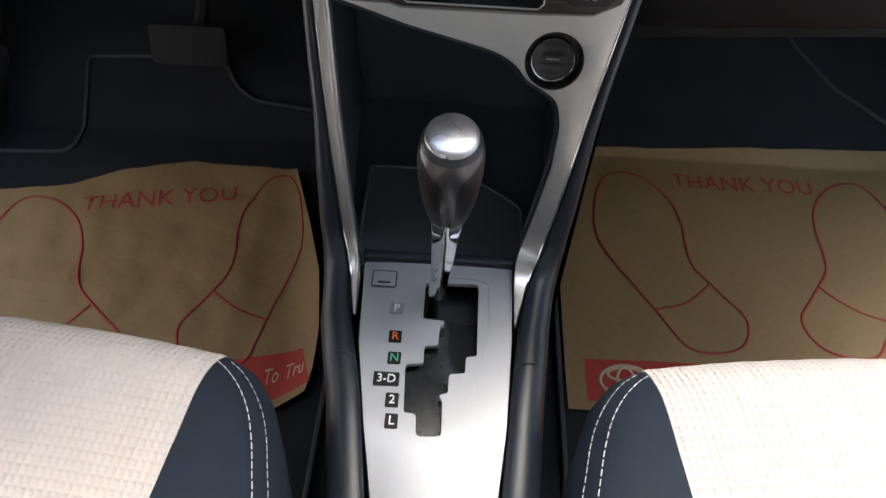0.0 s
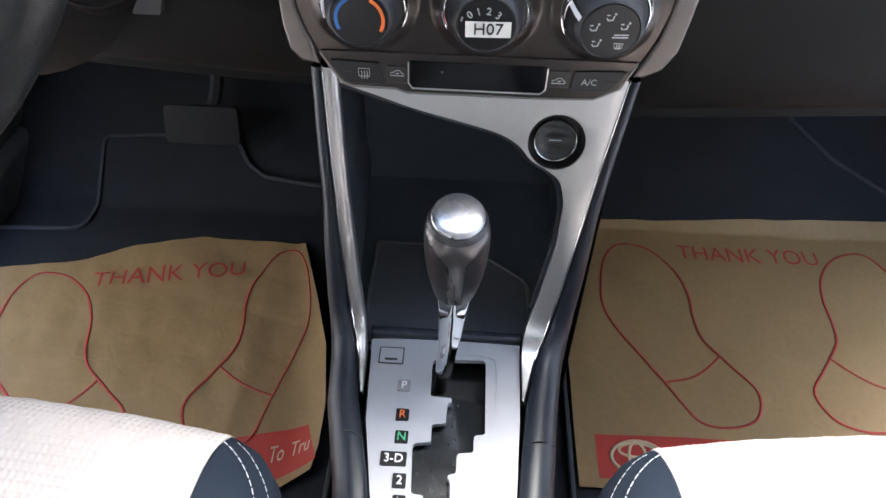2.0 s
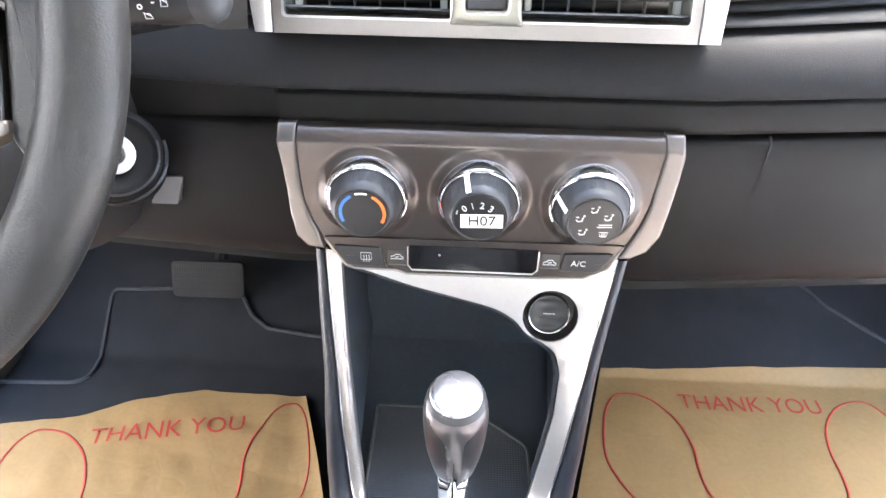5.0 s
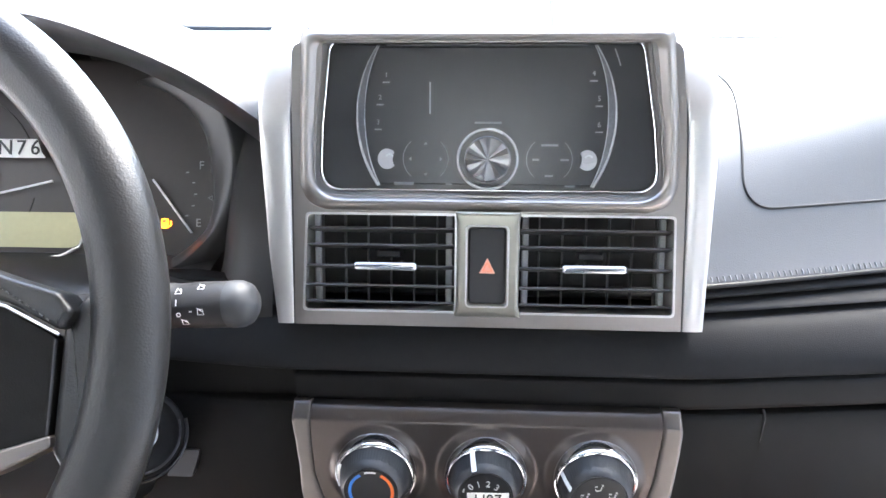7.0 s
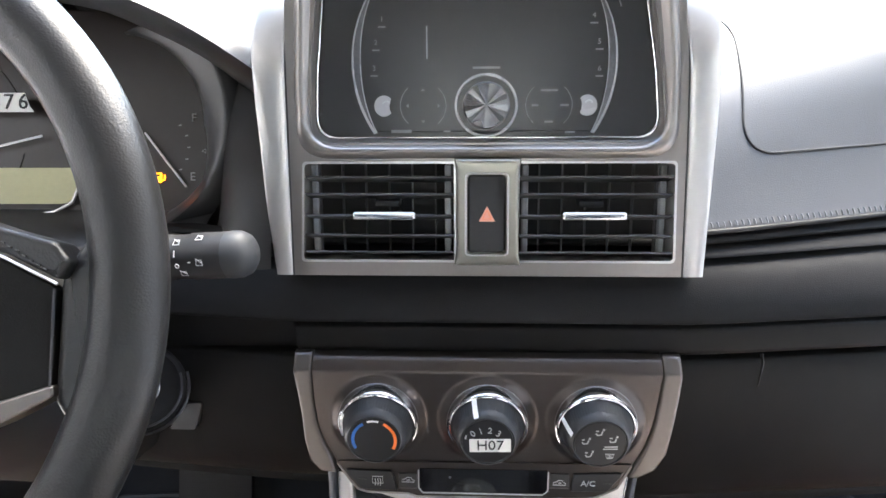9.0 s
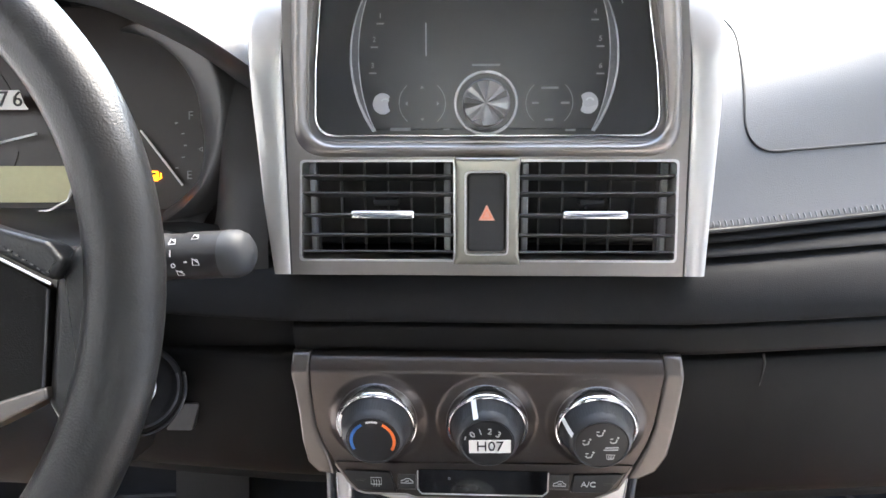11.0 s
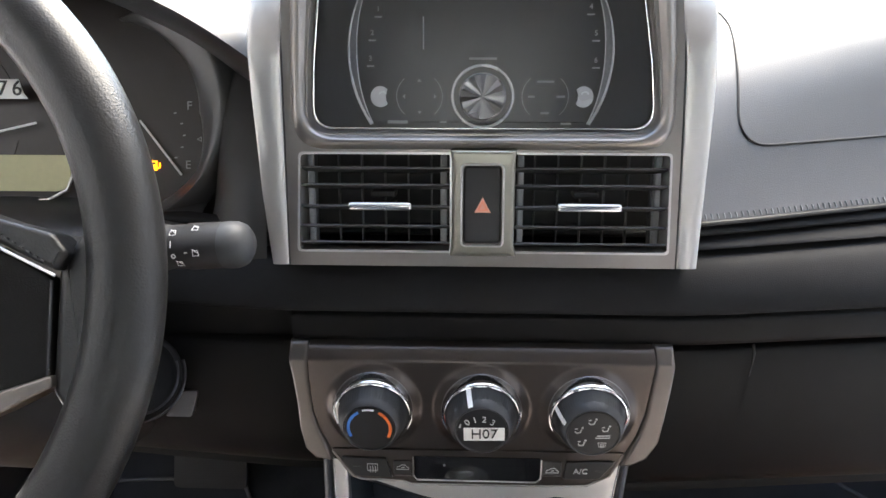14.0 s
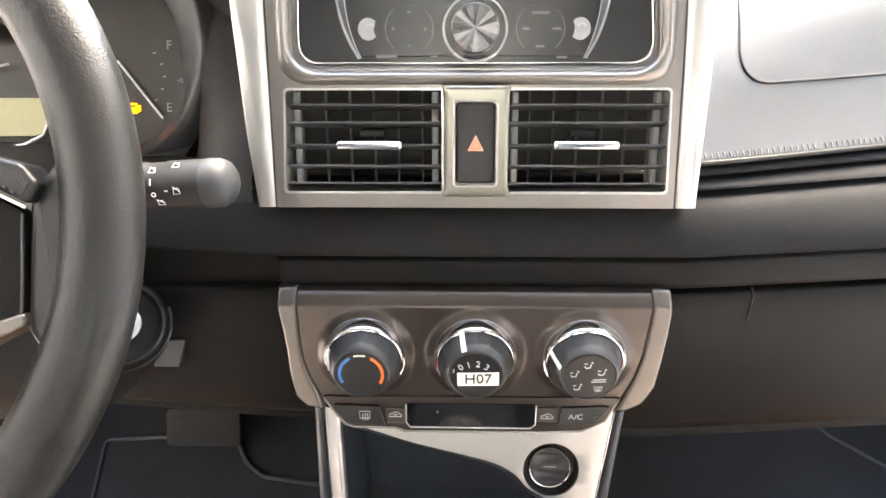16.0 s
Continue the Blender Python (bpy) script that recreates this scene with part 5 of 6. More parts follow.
# ---------------------------------------------------------------- front seats
def front_seat(sign, inner, ahead, name_label):
    """A seat whose bolster faces the console. inner: x of the cloth seam at the front; sign: -1 driver, 1 passenger."""
    seat = thing("front_seat", (sign * 0.34, 0.05, 0), name_label, "seat", "front seats")

    def edge_y(d):
        """Front edge of the cushion, d metres outwards from the seam (negative on the bolster)."""
        return ahead + lerp_table(d, [(-0.069, 0.12), (-0.062, 0.205), (-0.05, 0.2395), (-0.034, 0.270), (-0.018, 0.288), (0, 0.2975), (0.06, 0.305), (0.14, 0.311), (0.25, 0.312), (0.4, 0.30), (0.44, 0.27)])

    def top_z(d, y):
        z = 0.366 + 0.010 * math.sin(min(max(d, 0), 0.4) / 0.4 * math.pi) - 0.05 * max(0, 0.15 - y)
        if d < 0:
            z -= 0.0 + 3.2 * d * d + 0.12 * max(-d - 0.03, 0)
        return z

    def skin(d, v):
        """v 0..1 from behind along the top, round the front edge and down."""
        ye, r = edge_y(d), 0.052
        flat = ye - r + 0.16
        length = flat + r * 1.45 + 0.12
        s = v * length
        slant = (0.011 if sign < 0 else 0.012)
        if s < flat:
            y = -0.16 + s
            return Vector((inner + sign * (d + slant * max(0.3 - y, 0) / 0.09 * (1 if d > -0.07 else 1) * 0.9 if y > 0.1 else d + slant * 2), y, top_z(d, y))), Vector((0, 0, 1))
        a = (s - flat) / r
        if a < 1.45:
            y, z = ye - r + r * math.sin(a), top_z(d, ye - r) - r + r * math.cos(a)
            return Vector((inner + sign * (d + slant * max(0.3 - y, 0) / 0.09 * 0.9), y, z)), Vector((0, math.sin(a), math.cos(a)))
        q = s - flat - 1.45 * r
        y, z = ye - r + r * math.sin(1.45) - 0.15 * q, top_z(d, ye - r) - r + r * math.cos(1.45) - q
        return Vector((inner + sign * (d + slant * max(0.3 - y, 0) / 0.09 * 0.9), y, z)), Vector((0, 1, 0.1))

    # waffle cloth with real ribs where it is seen
    cell = 0.0045
    ds = span(0.0, 0.25, 400) + span(0.256, 0.40, 24)
    vs = span(0.0, 0.48, 12) + span(0.49, 0.93, 340) + [0.96, 1.0]
    rows = []
    for v in vs:
        row = []
        for d in ds:
            p, n = skin(d, v)
            if v > 0.485 and d < 0.252:
                along = v * 0.62
                rib = max(0.0, 1 - 1.25 * abs(math.sin(math.pi * d / cell)))
                bar = max(0.0, 1 - 1.35 * abs(math.sin(math.pi * along / 0.0060)))
                h = 0.0017 * max(rib, 0.8 * bar) - 0.0004
                h *= min(1, d / 0.002)
                p = p + n * h
            row.append(p)
        rows.append(row)
    part("cushion_cloth", sheet(rows), WAFFLE, seat, "white waffle cloth cushion centre", sharp=180)
    ds = span(-0.0690, -0.0005, 30)
    rows = [[skin(d, v)[0] for d in ds] for v in span(0, 1, 60)]
    outer = [[row[0], row[0] + Vector((-sign * 0.006, -0.004, -0.05)), row[0] + Vector((-sign * 0.004, -0.006, -0.16))] for row in rows]
    part("bolster", sheet(rows), NAVY, seat, "navy cloth side bolster")
    part("bolster_side", sheet(outer), NAVY, seat)
    ds = span(0.4005, 0.47, 10)
    part("outer_bolster", sheet([[skin(d, v)[0] + Vector((0, 0, -8 * (d - 0.4) ** 2)) for d in ds] for v in span(0, 1, 30)]), NAVY, seat)
    # two rows of white stitches that sweep from the seam's front corner along the bolster
    def on_skin(d, y):
        lo, hi = 0.3, 0.95
        for _ in range(24):
            mid = (lo + hi) / 2
            lo, hi = (mid, hi) if skin(d, mid)[0].y < y else (lo, mid)
        return skin(d, lo)

    sweep = [(-0.0008, 0.2790), (-0.0093, 0.2725), (-0.0215, 0.2600), (-0.0315, 0.2455), (-0.0395, 0.2280), (-0.0465, 0.2080), (-0.0520, 0.1900), (-0.056, 0.165), (-0.058, 0.12)]
    for off, dash, name in ((0.0, 0.0040, "stitching"), (-0.0058, 0.0036, "second_stitching")):
        bm = bmesh.new()
        line = []
        for d, y in spline([Vector(p) for p in sweep], 50):
            q, n = on_skin(max(d + off, -0.0665), y + ahead + (0.004 if off else 0))
            line.append(q + n * 0.0006)
        acc, k0, on = 0.0, 0, True
        for k in range(1, len(line)):
            acc += (line[k] - line[k - 1]).length
            if acc > (dash if on else 0.0016):
                if on and k > k0:
                    tube(line[k0:k + 1] if k - k0 > 1 else [line[k0], line[k]], 0.00022 if off else 0.00032, 5, bm=bm, up=(1, 0, 0))
                acc, k0, on = 0.0, k, not on
        part(name, bm, THREAD, seat, "white double stitching", sharp=90)
    part("base", block(min(sign * 0.14, sign * 0.54), max(sign * 0.14, sign * 0.54), -0.15, 0.22, 0.02, 0.24, 0.02), BLACK, seat)
    back = part("backrest", block(min(sign * 0.12, sign * 0.57), max(sign * 0.12, sign * 0.57), -0.34, -0.2, 0.34, 0.95, 0.05, 4), NAVY, seat, "navy cloth backrest with white centre")
    part("backrest_centre", block(min(sign * 0.22, sign * 0.47), max(sign * 0.22, sign * 0.47), -0.22, -0.19, 0.38, 0.86, 0.012, 3), WAFFLE, back)
    part("headrest", block(min(sign * 0.23, sign * 0.46), max(sign * 0.23, sign * 0.46), -0.36, -0.27, 0.98, 1.14, 0.03, 4), NAVY, seat)


front_seat(-1, -0.1465, 0.016, "driver's seat in white waffle cloth with navy bolsters")
front_seat(1, 0.1285, 0.0245, "passenger seat in white waffle cloth with navy bolsters")


# ---------------------------------------------------------------- floor mats and paper covers
def mats():
    left = rounded([(-0.14, 0.30, 0.03), (-0.14, 0.935, 0.02), (-0.255, 0.942, 0.0), (-0.322, 0.949, 0.03), (-0.352, 0.966, 0.03), (-0.374, 0.998, 0.02), (-0.50, 1.0, 0.0), (-0.591, 0.995, 0.012), (-0.582, 0.842, 0.03), (-0.73, 0.835, 0.01), (-0.73, 0.30, 0.03)], 8)
    right = rounded([(0.14, 0.30, 0.03), (0.72, 0.30, 0.03), (0.72, 0.945, 0.02), (0.672, 0.968, 0.06), (0.587, 1.012, 0.06), (0.526, 1.064, 0.05), (0.49, 1.13, 0.02), (0.14, 1.13, 0.03)], 8)
    for line, word in ((left, "driver's"), (right, "passenger's")):
        y0, y1 = min(p[1] for p in line), max(p[1] for p in line)
        rows = []
        for y in span(y0 + 0.0005, y1 - 0.0005, 90):
            cuts = []
            for p, q in zip(line, line[1:] + line[:1]):
                if (p[1] - y) * (q[1] - y) < 0:
                    cuts.append(p[0] + (q[0] - p[0]) * (y - p[1]) / (q[1] - p[1]))
            lo, hi = min(cuts), max(cuts)
            rows.append([(lo + (hi - lo) * k / 40, y, floor_z(y) + 0.007) for k in range(41)])
        bm = sheet(rows)
        mat = tagged(part("floor_mat", bm, CARPET), "black carpet " + word + " mat with grey bound edge", "floor mat", "floor mats")
        dense = []
        for a, b in zip(line, line[1:] + line[:1]):
            for k in range(4):
                p = Vector(a).lerp(Vector(b), k / 4)
                dense.append((p.x, p.y, floor_z(p.y) + 0.009))
        part("binding", tube(dense, 0.0035, 6, closed=True), BINDING, mat, "grey bound edge")


mats()


def shoe_outline(flip):
    """One printed shoe sole, toe up, about 0.33 m long, seen from its instep: outer line and the line across before the heel."""
    half = [(0.0, 0.0), (-0.018, 0.030), (-0.023, 0.065), (-0.022, 0.107), (-0.033, 0.151), (-0.061, 0.190), (-0.093, 0.205), (-0.116, 0.201), (-0.132, 0.178), (-0.142, 0.142), (-0.147, 0.086), (-0.135, 0.045), (-0.103, -0.009),
            (-0.081, -0.048), (-0.065, -0.079), (-0.048, -0.103), (-0.024, -0.111), (0.004, -0.108), (0.024, -0.096), (0.035, -0.072), (0.034, -0.050), (0.017, -0.025)]
    return [(flip * x, y) for x, y in half], [(flip * -0.081, -0.048), (flip * -0.048, -0.039), (flip * -0.023, -0.023), (0.0, 0.0)]


def paper_cover(m, width, depth, feet, text_at, band, lift, word, label, edge, trims, squeeze=1.0, dip=((0, 0), (1, 0)), slant=0.0):
    """Kraft paper: local x across, y away from the seats; lift gives its relief."""
    def drape(c):
        x, y, z = c
        y += lerp_table(x, dip) * max(0, 1 - y / 0.085)
        p = m @ Vector((x, y, 0))
        return Vector((p.x, p.y, floor_z(p.y) + 0.010 + z + lift(x, y)))
    nx, ny = 170, 130
    rows = []
    for j in range(ny + 1):
        row = []
        for i in range(nx + 1):
            x = width * i / nx
            x *= lerp_table(depth * j / ny, trims) / width
            y = (depth + lerp_table(x, edge)) * j / ny
            wav = 0.003 * noise.noise((x * 9, 3, 1)) if j in (0, ny) else 0
            row.append(drape((x, y + wav, 0)))
        rows.append(row)
    paper = tagged(part("paper_mat", sheet(rows), KRAFT, sharp=180), label, "paper mat", "paper floor covers")

    def pressed(own, tight=1.0):
        for _ in range(2):
            long = [e for e in own.edges if e.calc_length() > 0.008]
            if long:
                bmesh.ops.subdivide_edges(own, edges=long, cuts=1, use_grid_fill=False)
                bmesh.ops.triangulate(own, faces=[f for f in own.faces if len(f.verts) > 4])
        for v in own.verts:
            x = v.co.x if v.co.x < 0.5 else 0.5 + (v.co.x - 0.5) * tight
            v.co = drape((x, v.co.y, 0.0007 + v.co.z))
        return own
    for fx, fy, flip, turn in feet:
        line, cross = shoe_outline(flip)
        place = Matrix.Translation(m.inverted() @ Vector((fx, fy, 0))) @ pose(0, 0, 0, 0, 0, turn)
        own = stroke(spline([Vector(p) for p in line], 6, True), 0.0034, place, 0.0002, closed=True)
        stroke(spline([Vector(p) for p in cross], 5), 0.003, place, 0.0002, bm=own)
        part("shoe_print", pressed(own, squeeze), PRINT, paper, "red printed shoe sole", sharp=180)
    own = bmesh.new()
    letters = "THANK YOU"
    lettering(letters, 0.046, Matrix.Translation((text_at[0], text_at[1], 0)) @ Matrix.Diagonal((text_at[2], 0.92, 1, 1)), own, 0.0001)
    part("thank_you_print", pressed(own, squeeze), PRINT, paper, "red words THANK YOU", sharp=180)
    x0, x1, y0, y1 = band
    own = sheet([[Vector((x0 + (x1 - x0 - slant * j / 6) * i / 60, y0 + (y1 - y0) * j / 6, -0.0004)) for i in range(61)] for j in range(7)])
    strip = part("red_band", pressed(own), BANDRED, paper, "red printed band", sharp=180)
    if word:
        for text, x in zip(word.split(), (0.5060, 0.5270, 0.5545)):
            own = lettering(text, 0.026, Matrix.Translation((x, (y0 + y1) / 2, 0)) @ Matrix(((0.6, 0.2, 0, 0), (0, 1, 0, 0), (0, 0, 1, 0), (0, 0, 0, 1))), None, 0.0001)
            part("band_word", pressed(own), CREAM, strip, "pale word on the band", sharp=180)
    else:
        cx, cy = x0 + 0.048, (y0 + y1) / 2
        own = stroke(circle(cx, cy, 0.031, 40, 0.68), 0.0045, Matrix.Identity(4), 0.0002, closed=True)
        stroke(circle(cx, cy, 0.010, 24, 1.9), 0.0035, Matrix.Identity(4), 0.0002, bm=own, closed=True)
        stroke(circle(cx, cy + 0.009, 0.021, 30, 0.42), 0.0035, Matrix.Identity(4), 0.0002, bm=own, closed=True)
        part("oval_emblem", pressed(own), CREAM, strip, "pale oval emblem", sharp=180)
    return paper


def flat_lift(x, y):
    return 0.004 * noise.noise((x * 7, y * 7, 2)) + 0.002 * noise.noise((x * 20, y * 16, 5)) + 0.004


def creased_lift(x, y):
    curl = 0.04 * max(0, (x - 0.535) / 0.06) ** 2
    folds = 0.0
    for ax, ay, bx, by, high in ((0.06, 0.14, 0.33, 0.36, 0.007), (0.20, 0.05, 0.42, 0.20, -0.005), (0.30, 0.02, 0.36, 0.38, 0.004), (0.40, 0.30, 0.56, 0.22, -0.005), (0.02, 0.26, 0.26, 0.20, 0.006), (0.46, 0.03, 0.52, 0.36, 0.004)):
        dx, dy = bx - ax, by - ay
        t = ((x - ax) * dx + (y - ay) * dy) / (dx * dx + dy * dy)
        d = math.hypot(x - ax - dx * min(max(t, 0), 1), y - ay - dy * min(max(t, 0), 1))
        folds += 0.4 * high * max(0, 1 - d / 0.04) ** 1.3
    return folds + 0.004 * noise.noise((x * 8, y * 6, 9)) + 0.003 * abs(noise.noise((x * 6 + y * 9, y * 5 - x * 4, 4))) + 0.002 * noise.noise((x * 30, y * 26, 7)) + 0.004 + curl * 0.6


paper_cover(axes((0.147, 0.462, 0), (1, 0.0, 0), (0, 1, 0)), 0.56, 0.47, [(0.3498, 0.6593, 1, 0), (0.4965, 0.6647, -1, -1.5)], (0.2885, 0.391, 0.80), (0.024, 0.53, 0.012, 0.070), flat_lift, "", "brown kraft paper printed with red shoe soles on the mat", [(0, -0.023), (0.56, -0.002)], [(0, 0.56), (0.47, 0.56)])
c10, s10 = math.cos(radians(11)), math.sin(radians(11))
paper_cover(axes((-0.165 - 0.56 * c10, 0.452 - 0.56 * s10, 0), (c10, s10, 0), (-s10, c10, 0)), 0.585, 0.43, [(-0.4492, 0.5667, 1, 4), (-0.3034, 0.5962, -1, -3)], (0.369, 0.341, 0.80), (0.03, 0.572, 0.010, 0.066), creased_lift, "e To Tru", "creased brown kraft paper with red shoe soles, one edge curling", [(0.134, -0.045), (0.23, -0.042), (0.31, -0.023), (0.41, -0.015), (0.505, -0.033), (0.56, -0.05), (0.585, -0.055)], [(0, 0.566), (0.03, 0.576), (0.10, 0.586), (0.2, 0.589), (0.3, 0.579), (0.43, 0.562)], 0.66, [(0, -0.045), (0.38, -0.045), (0.488, -0.018), (0.5265, -0.008), (0.5623, 0.006), (0.59, 0.018)], 0.008)


def brake_pedal():
    ped = thing("brake_pedal", (-0.40, 0.95, 0.1), "dark rubber-faced brake pedal hanging over the mat", "pedal")
    m = axes((-0.408, 0.955, 0.118), (1, 0, 0), (0, 0.35, 0.94))
    part("pad", prism(box_outline(-0.058, -0.03, 0.058, 0.03, 0.01), 0.012, m, bevel=0.003), surface("worn pedal rubber", (0.010, 0.0098, 0.0094), 0.85, bump=0.8, bump_scale=260, bump_kind="dots", vary=0.2), ped)
    part("arm", tube([m @ Vector((0.01, 0.0, -0.012)), m @ Vector((0.012, 0.05, -0.05)), (-0.39, 1.1, 0.30), (-0.39, 1.13, 0.5)], 0.011, 8), BLACK, ped)


brake_pedal()

# ---------------------------------------------------------------- steering wheel, column and stalk
WHEEL = axes((-0.3182, 0.3354, 0.7065), (1, 0, 0), (0, 0.4226, 0.9063))


def steering_wheel():
    wheel = thing("steering_wheel", (-0.313, 0.325, 0.715), "black leather steering wheel with silver spoke inlays", "steering wheel")
    ring = []
    for k in range(120):
        a = 2 * math.pi * k / 120
        ring.append(WHEEL @ Vector((0.168 * math.cos(a), 0.168 * math.sin(a), 0)))
    rows = []
    for k in range(160):
        a = 2 * math.pi * k / 160
        c = Vector((math.cos(a), math.sin(a), 0))
        fat = 1.0
        rows.append([WHEEL @ (c * (0.168 + 0.0163 * fat * math.cos(b)) + Vector((0, 0, 0.0150 * math.sin(b)))) for b in [2 * math.pi * j / 20 for j in range(20)]])
    part("rim", sheet(rows, closed_u=True, closed_v=True), LEATHER, wheel, "black grained leather rim", sharp=180)
    part("hub", prism(rounded([(-0.078, 0.055, 0.04), (-0.095, -0.01, 0.05), (-0.06, -0.085, 0.03), (0.06, -0.085, 0.03), (0.095, -0.01, 0.05), (0.078, 0.055, 0.04)], 8), 0.05, WHEEL @ Matrix.Translation((0, 0, 0.02)), bevel=0.012, seg=4), LEATHER, wheel, "grained horn pad")
    for s in (-1, 1):
        def pts(line):
            out = [(s * x, y, r) for x, y, r in line]
            return rounded(out if s > 0 else out[::-1], 6)
        root = prism(pts([(0.142, 0.012, 0.004), (0.152, 0.026, 0.01), (0.164, 0.042, 0.0), (0.170, 0.0, 0.0), (0.164, -0.065, 0.0), (0.152, -0.056, 0.012), (0.142, -0.041, 0.006)]), 0.026, WHEEL @ Matrix.Translation((0, 0, 0.009)), bevel=0.005, seg=3)
        part("spoke_root", root, LEATHER, wheel, "leather thumb rest")
        spoke = part("spoke", prism(pts([(0.07, 0.020, 0.0), (0.115, 0.019, 0.01), (0.1405, 0.006, 0.004), (0.1405, -0.038, 0.004), (0.115, -0.045, 0.01), (0.07, -0.055, 0.0)]), 0.02, WHEEL @ Matrix.Translation((0, 0, 0.009)), bevel=0.002), SHADEBLACK, wheel)
        part("upper_inlay", prism(pts([(0.06, 0.049, 0.0), (0.121, 0.0300, 0.006), (0.143, 0.0242, 0.006), (0.1500, 0.0165, 0.003), (0.1455, 0.0082, 0.003), (0.1215, 0.0192, 0.004), (0.06, 0.034, 0.0)]), 0.015, WHEEL @ Matrix.Translation((0, 0, 0.0155)), bevel=0.003, seg=3), LEATHER, spoke, "stitched leather spoke top")
        part("upper_edge", tube([WHEEL @ Vector((s * x, y, 0.0150)) for x, y in ((0.06, 0.0325), (0.1215, 0.0178), (0.1452, 0.0068))], 0.0007, 8), TRIM, spoke)
        bm = bmesh.new()
        for k in range(22):
            t = k / 22
            x, y = 0.075 + 0.068 * t, 0.0330 - 0.0225 * max(0, (t - 0.5) * 1.5) ** 1.0 - 0.006 * t
            tube([WHEEL @ Vector((s * x, y + 0.0012, 0.0162)), WHEEL @ Vector((s * (x + 0.0016), y + 0.0004, 0.0164))], 0.0005, 4, bm=bm)
        part("spoke_stitching", bm, BLACK, spoke, sharp=90)
        part("lower_inlay", prism(pts([(0.06, -0.052, 0.0), (0.1225, -0.0405, 0.004), (0.1440, -0.0335, 0.002), (0.1446, -0.0385, 0.002), (0.1225, -0.050, 0.006), (0.06, -0.075, 0.0)]), 0.012, WHEEL @ Matrix.Translation((0, 0, 0.0125)), bevel=0.002, seg=3), ENDCAP, spoke, "satin silver spoke inlay")
        part("side_inlay", tube([WHEEL @ Vector((s * x, y, 0.0105)) for x, y in ((0.1412, 0.005), (0.1416, -0.02), (0.1416, -0.034))], 0.0007, 6), KNOBGREY, spoke)
    part("bottom_spoke", prism(rounded([(-0.04, -0.08, 0), (-0.03, -0.165, 0.0), (0.03, -0.165, 0.0), (0.04, -0.08, 0)]), 0.02, WHEEL @ Matrix.Translation((0, 0, 0.006)), bevel=0.004), TRIM, wheel)


steering_wheel()


def column():
    col = thing("steering_column", (-0.313, 0.45, 0.6), "black steering column shroud with ignition lock and wiper stalk", "steering column")
    m = axes((-0.313, 0.345, 0.7), (1, 0, 0), (0, 0.4226, 0.9063))
    rows = []
    for w, r, dz in ((0.0, 0.0, 0), (0.0, 0.050, 0), (-0.01, 0.066, 0), (-0.03, 0.078, -0.004), (-0.08, 0.086, -0.01), (-0.16, 0.094, -0.02), (-0.22, 0.10, -0.03)):
        rows.append([m @ Vector((r * math.cos(a) * 1.0, dz + r * math.sin(a) * (0.62 if math.sin(a) > 0 else 1.0), w)) for a in [2 * math.pi * k / 40 for k in range(40)]])
    part("shroud", sheet(rows[1:], closed_u=True), BLACK, col, "two-part black shroud", sharp=60)
    upright = axes((0, 0.4735, 0), (1, 0, 0), (0, 0.03, 0.9995))
    # cover and lock housing: shade of wheel and column painted as darker black
    part("column_cover", prism(rounded([(-0.1185, 0.549, 0.002), (-0.1195, 0.606, 0.004), (-0.1275, 0.630, 0.012), (-0.143, 0.642, 0.02), (-0.155, 0.656, 0.03), (-0.185, 0.664, 0.02), (-0.42, 0.666, 0.0), (-0.42, 0.549, 0.002)], 6), 0.03, upright, bevel=0.003, seg=3), SHADEBLACK, col, "black lower dash cover")
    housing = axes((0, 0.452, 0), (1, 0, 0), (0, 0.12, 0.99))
    part("lock_housing", prism(rounded([(-0.31, 0.56, 0.0), (-0.192, 0.556, 0.012), (-0.176, 0.580, 0.03), (-0.1685, 0.606, 0.03), (-0.170, 0.640, 0.03), (-0.180, 0.672, 0.02), (-0.20, 0.69, 0.01), (-0.31, 0.70, 0.0)], 8), 0.05, housing @ Matrix.Translation((0, 0, -0.07)), bevel=0.008, seg=4), SHADEBLACK, col, "black rounded lock housing")
    # ignition lock on the shroud's side
    ign = axes((-0.2169, 0.4509, 0.5948), (0.9, 0.43, 0.0), (-0.25, 0.5, 0.83))
    lock = part("ignition_lock", lathe([(0.028, -0.04), (0.028, 0.0), (0.0262, 0.003), (0.0240, 0.004), (0.0222, 0.002), (0.020, 0.0005), (0.0, 0.0005)], ign, 48), SHADEBLACK, col, "black ignition lock")
    part("lock_ring", lathe([(0.0118, 0.0005), (0.0118, 0.0032), (0.0106, 0.0040), (0.0065, 0.0038), (0.0058, 0.002)], ign, 36), STEEL, lock, "white marked ring")
    part("key_barrel", lathe([(0.0062, 0.001), (0.006, 0.0045), (0.0, 0.005)], ign, 24), CHROME, lock)
    part("key_slot", block(-0.0008, 0.0008, -0.004, 0.004, 0.0045, 0.0054, 0, m=ign), INK, lock)
    for r, h, thick in ((0.0248, 0.0034, 0.0009), (0.0290, -0.003, 0.0011)):
        part("lock_edge", tube([ign @ Vector((r * math.cos(a), r * math.sin(a), h)) for a in [math.radians(q) for q in span(-150, 10, 24)]], thick, 6), KNOBGREY, lock)
    part("bracket", prism(rounded([(-0.220, 0.544, 0.001), (-0.2015, 0.544, 0.002), (-0.1946, 0.565, 0.002), (-0.208, 0.564, 0.002)]), 0.010, axes((0, 0.43, 0), (1, 0, 0), (0, 0.1, 0.995)), bevel=0.001), SLAT, lock)
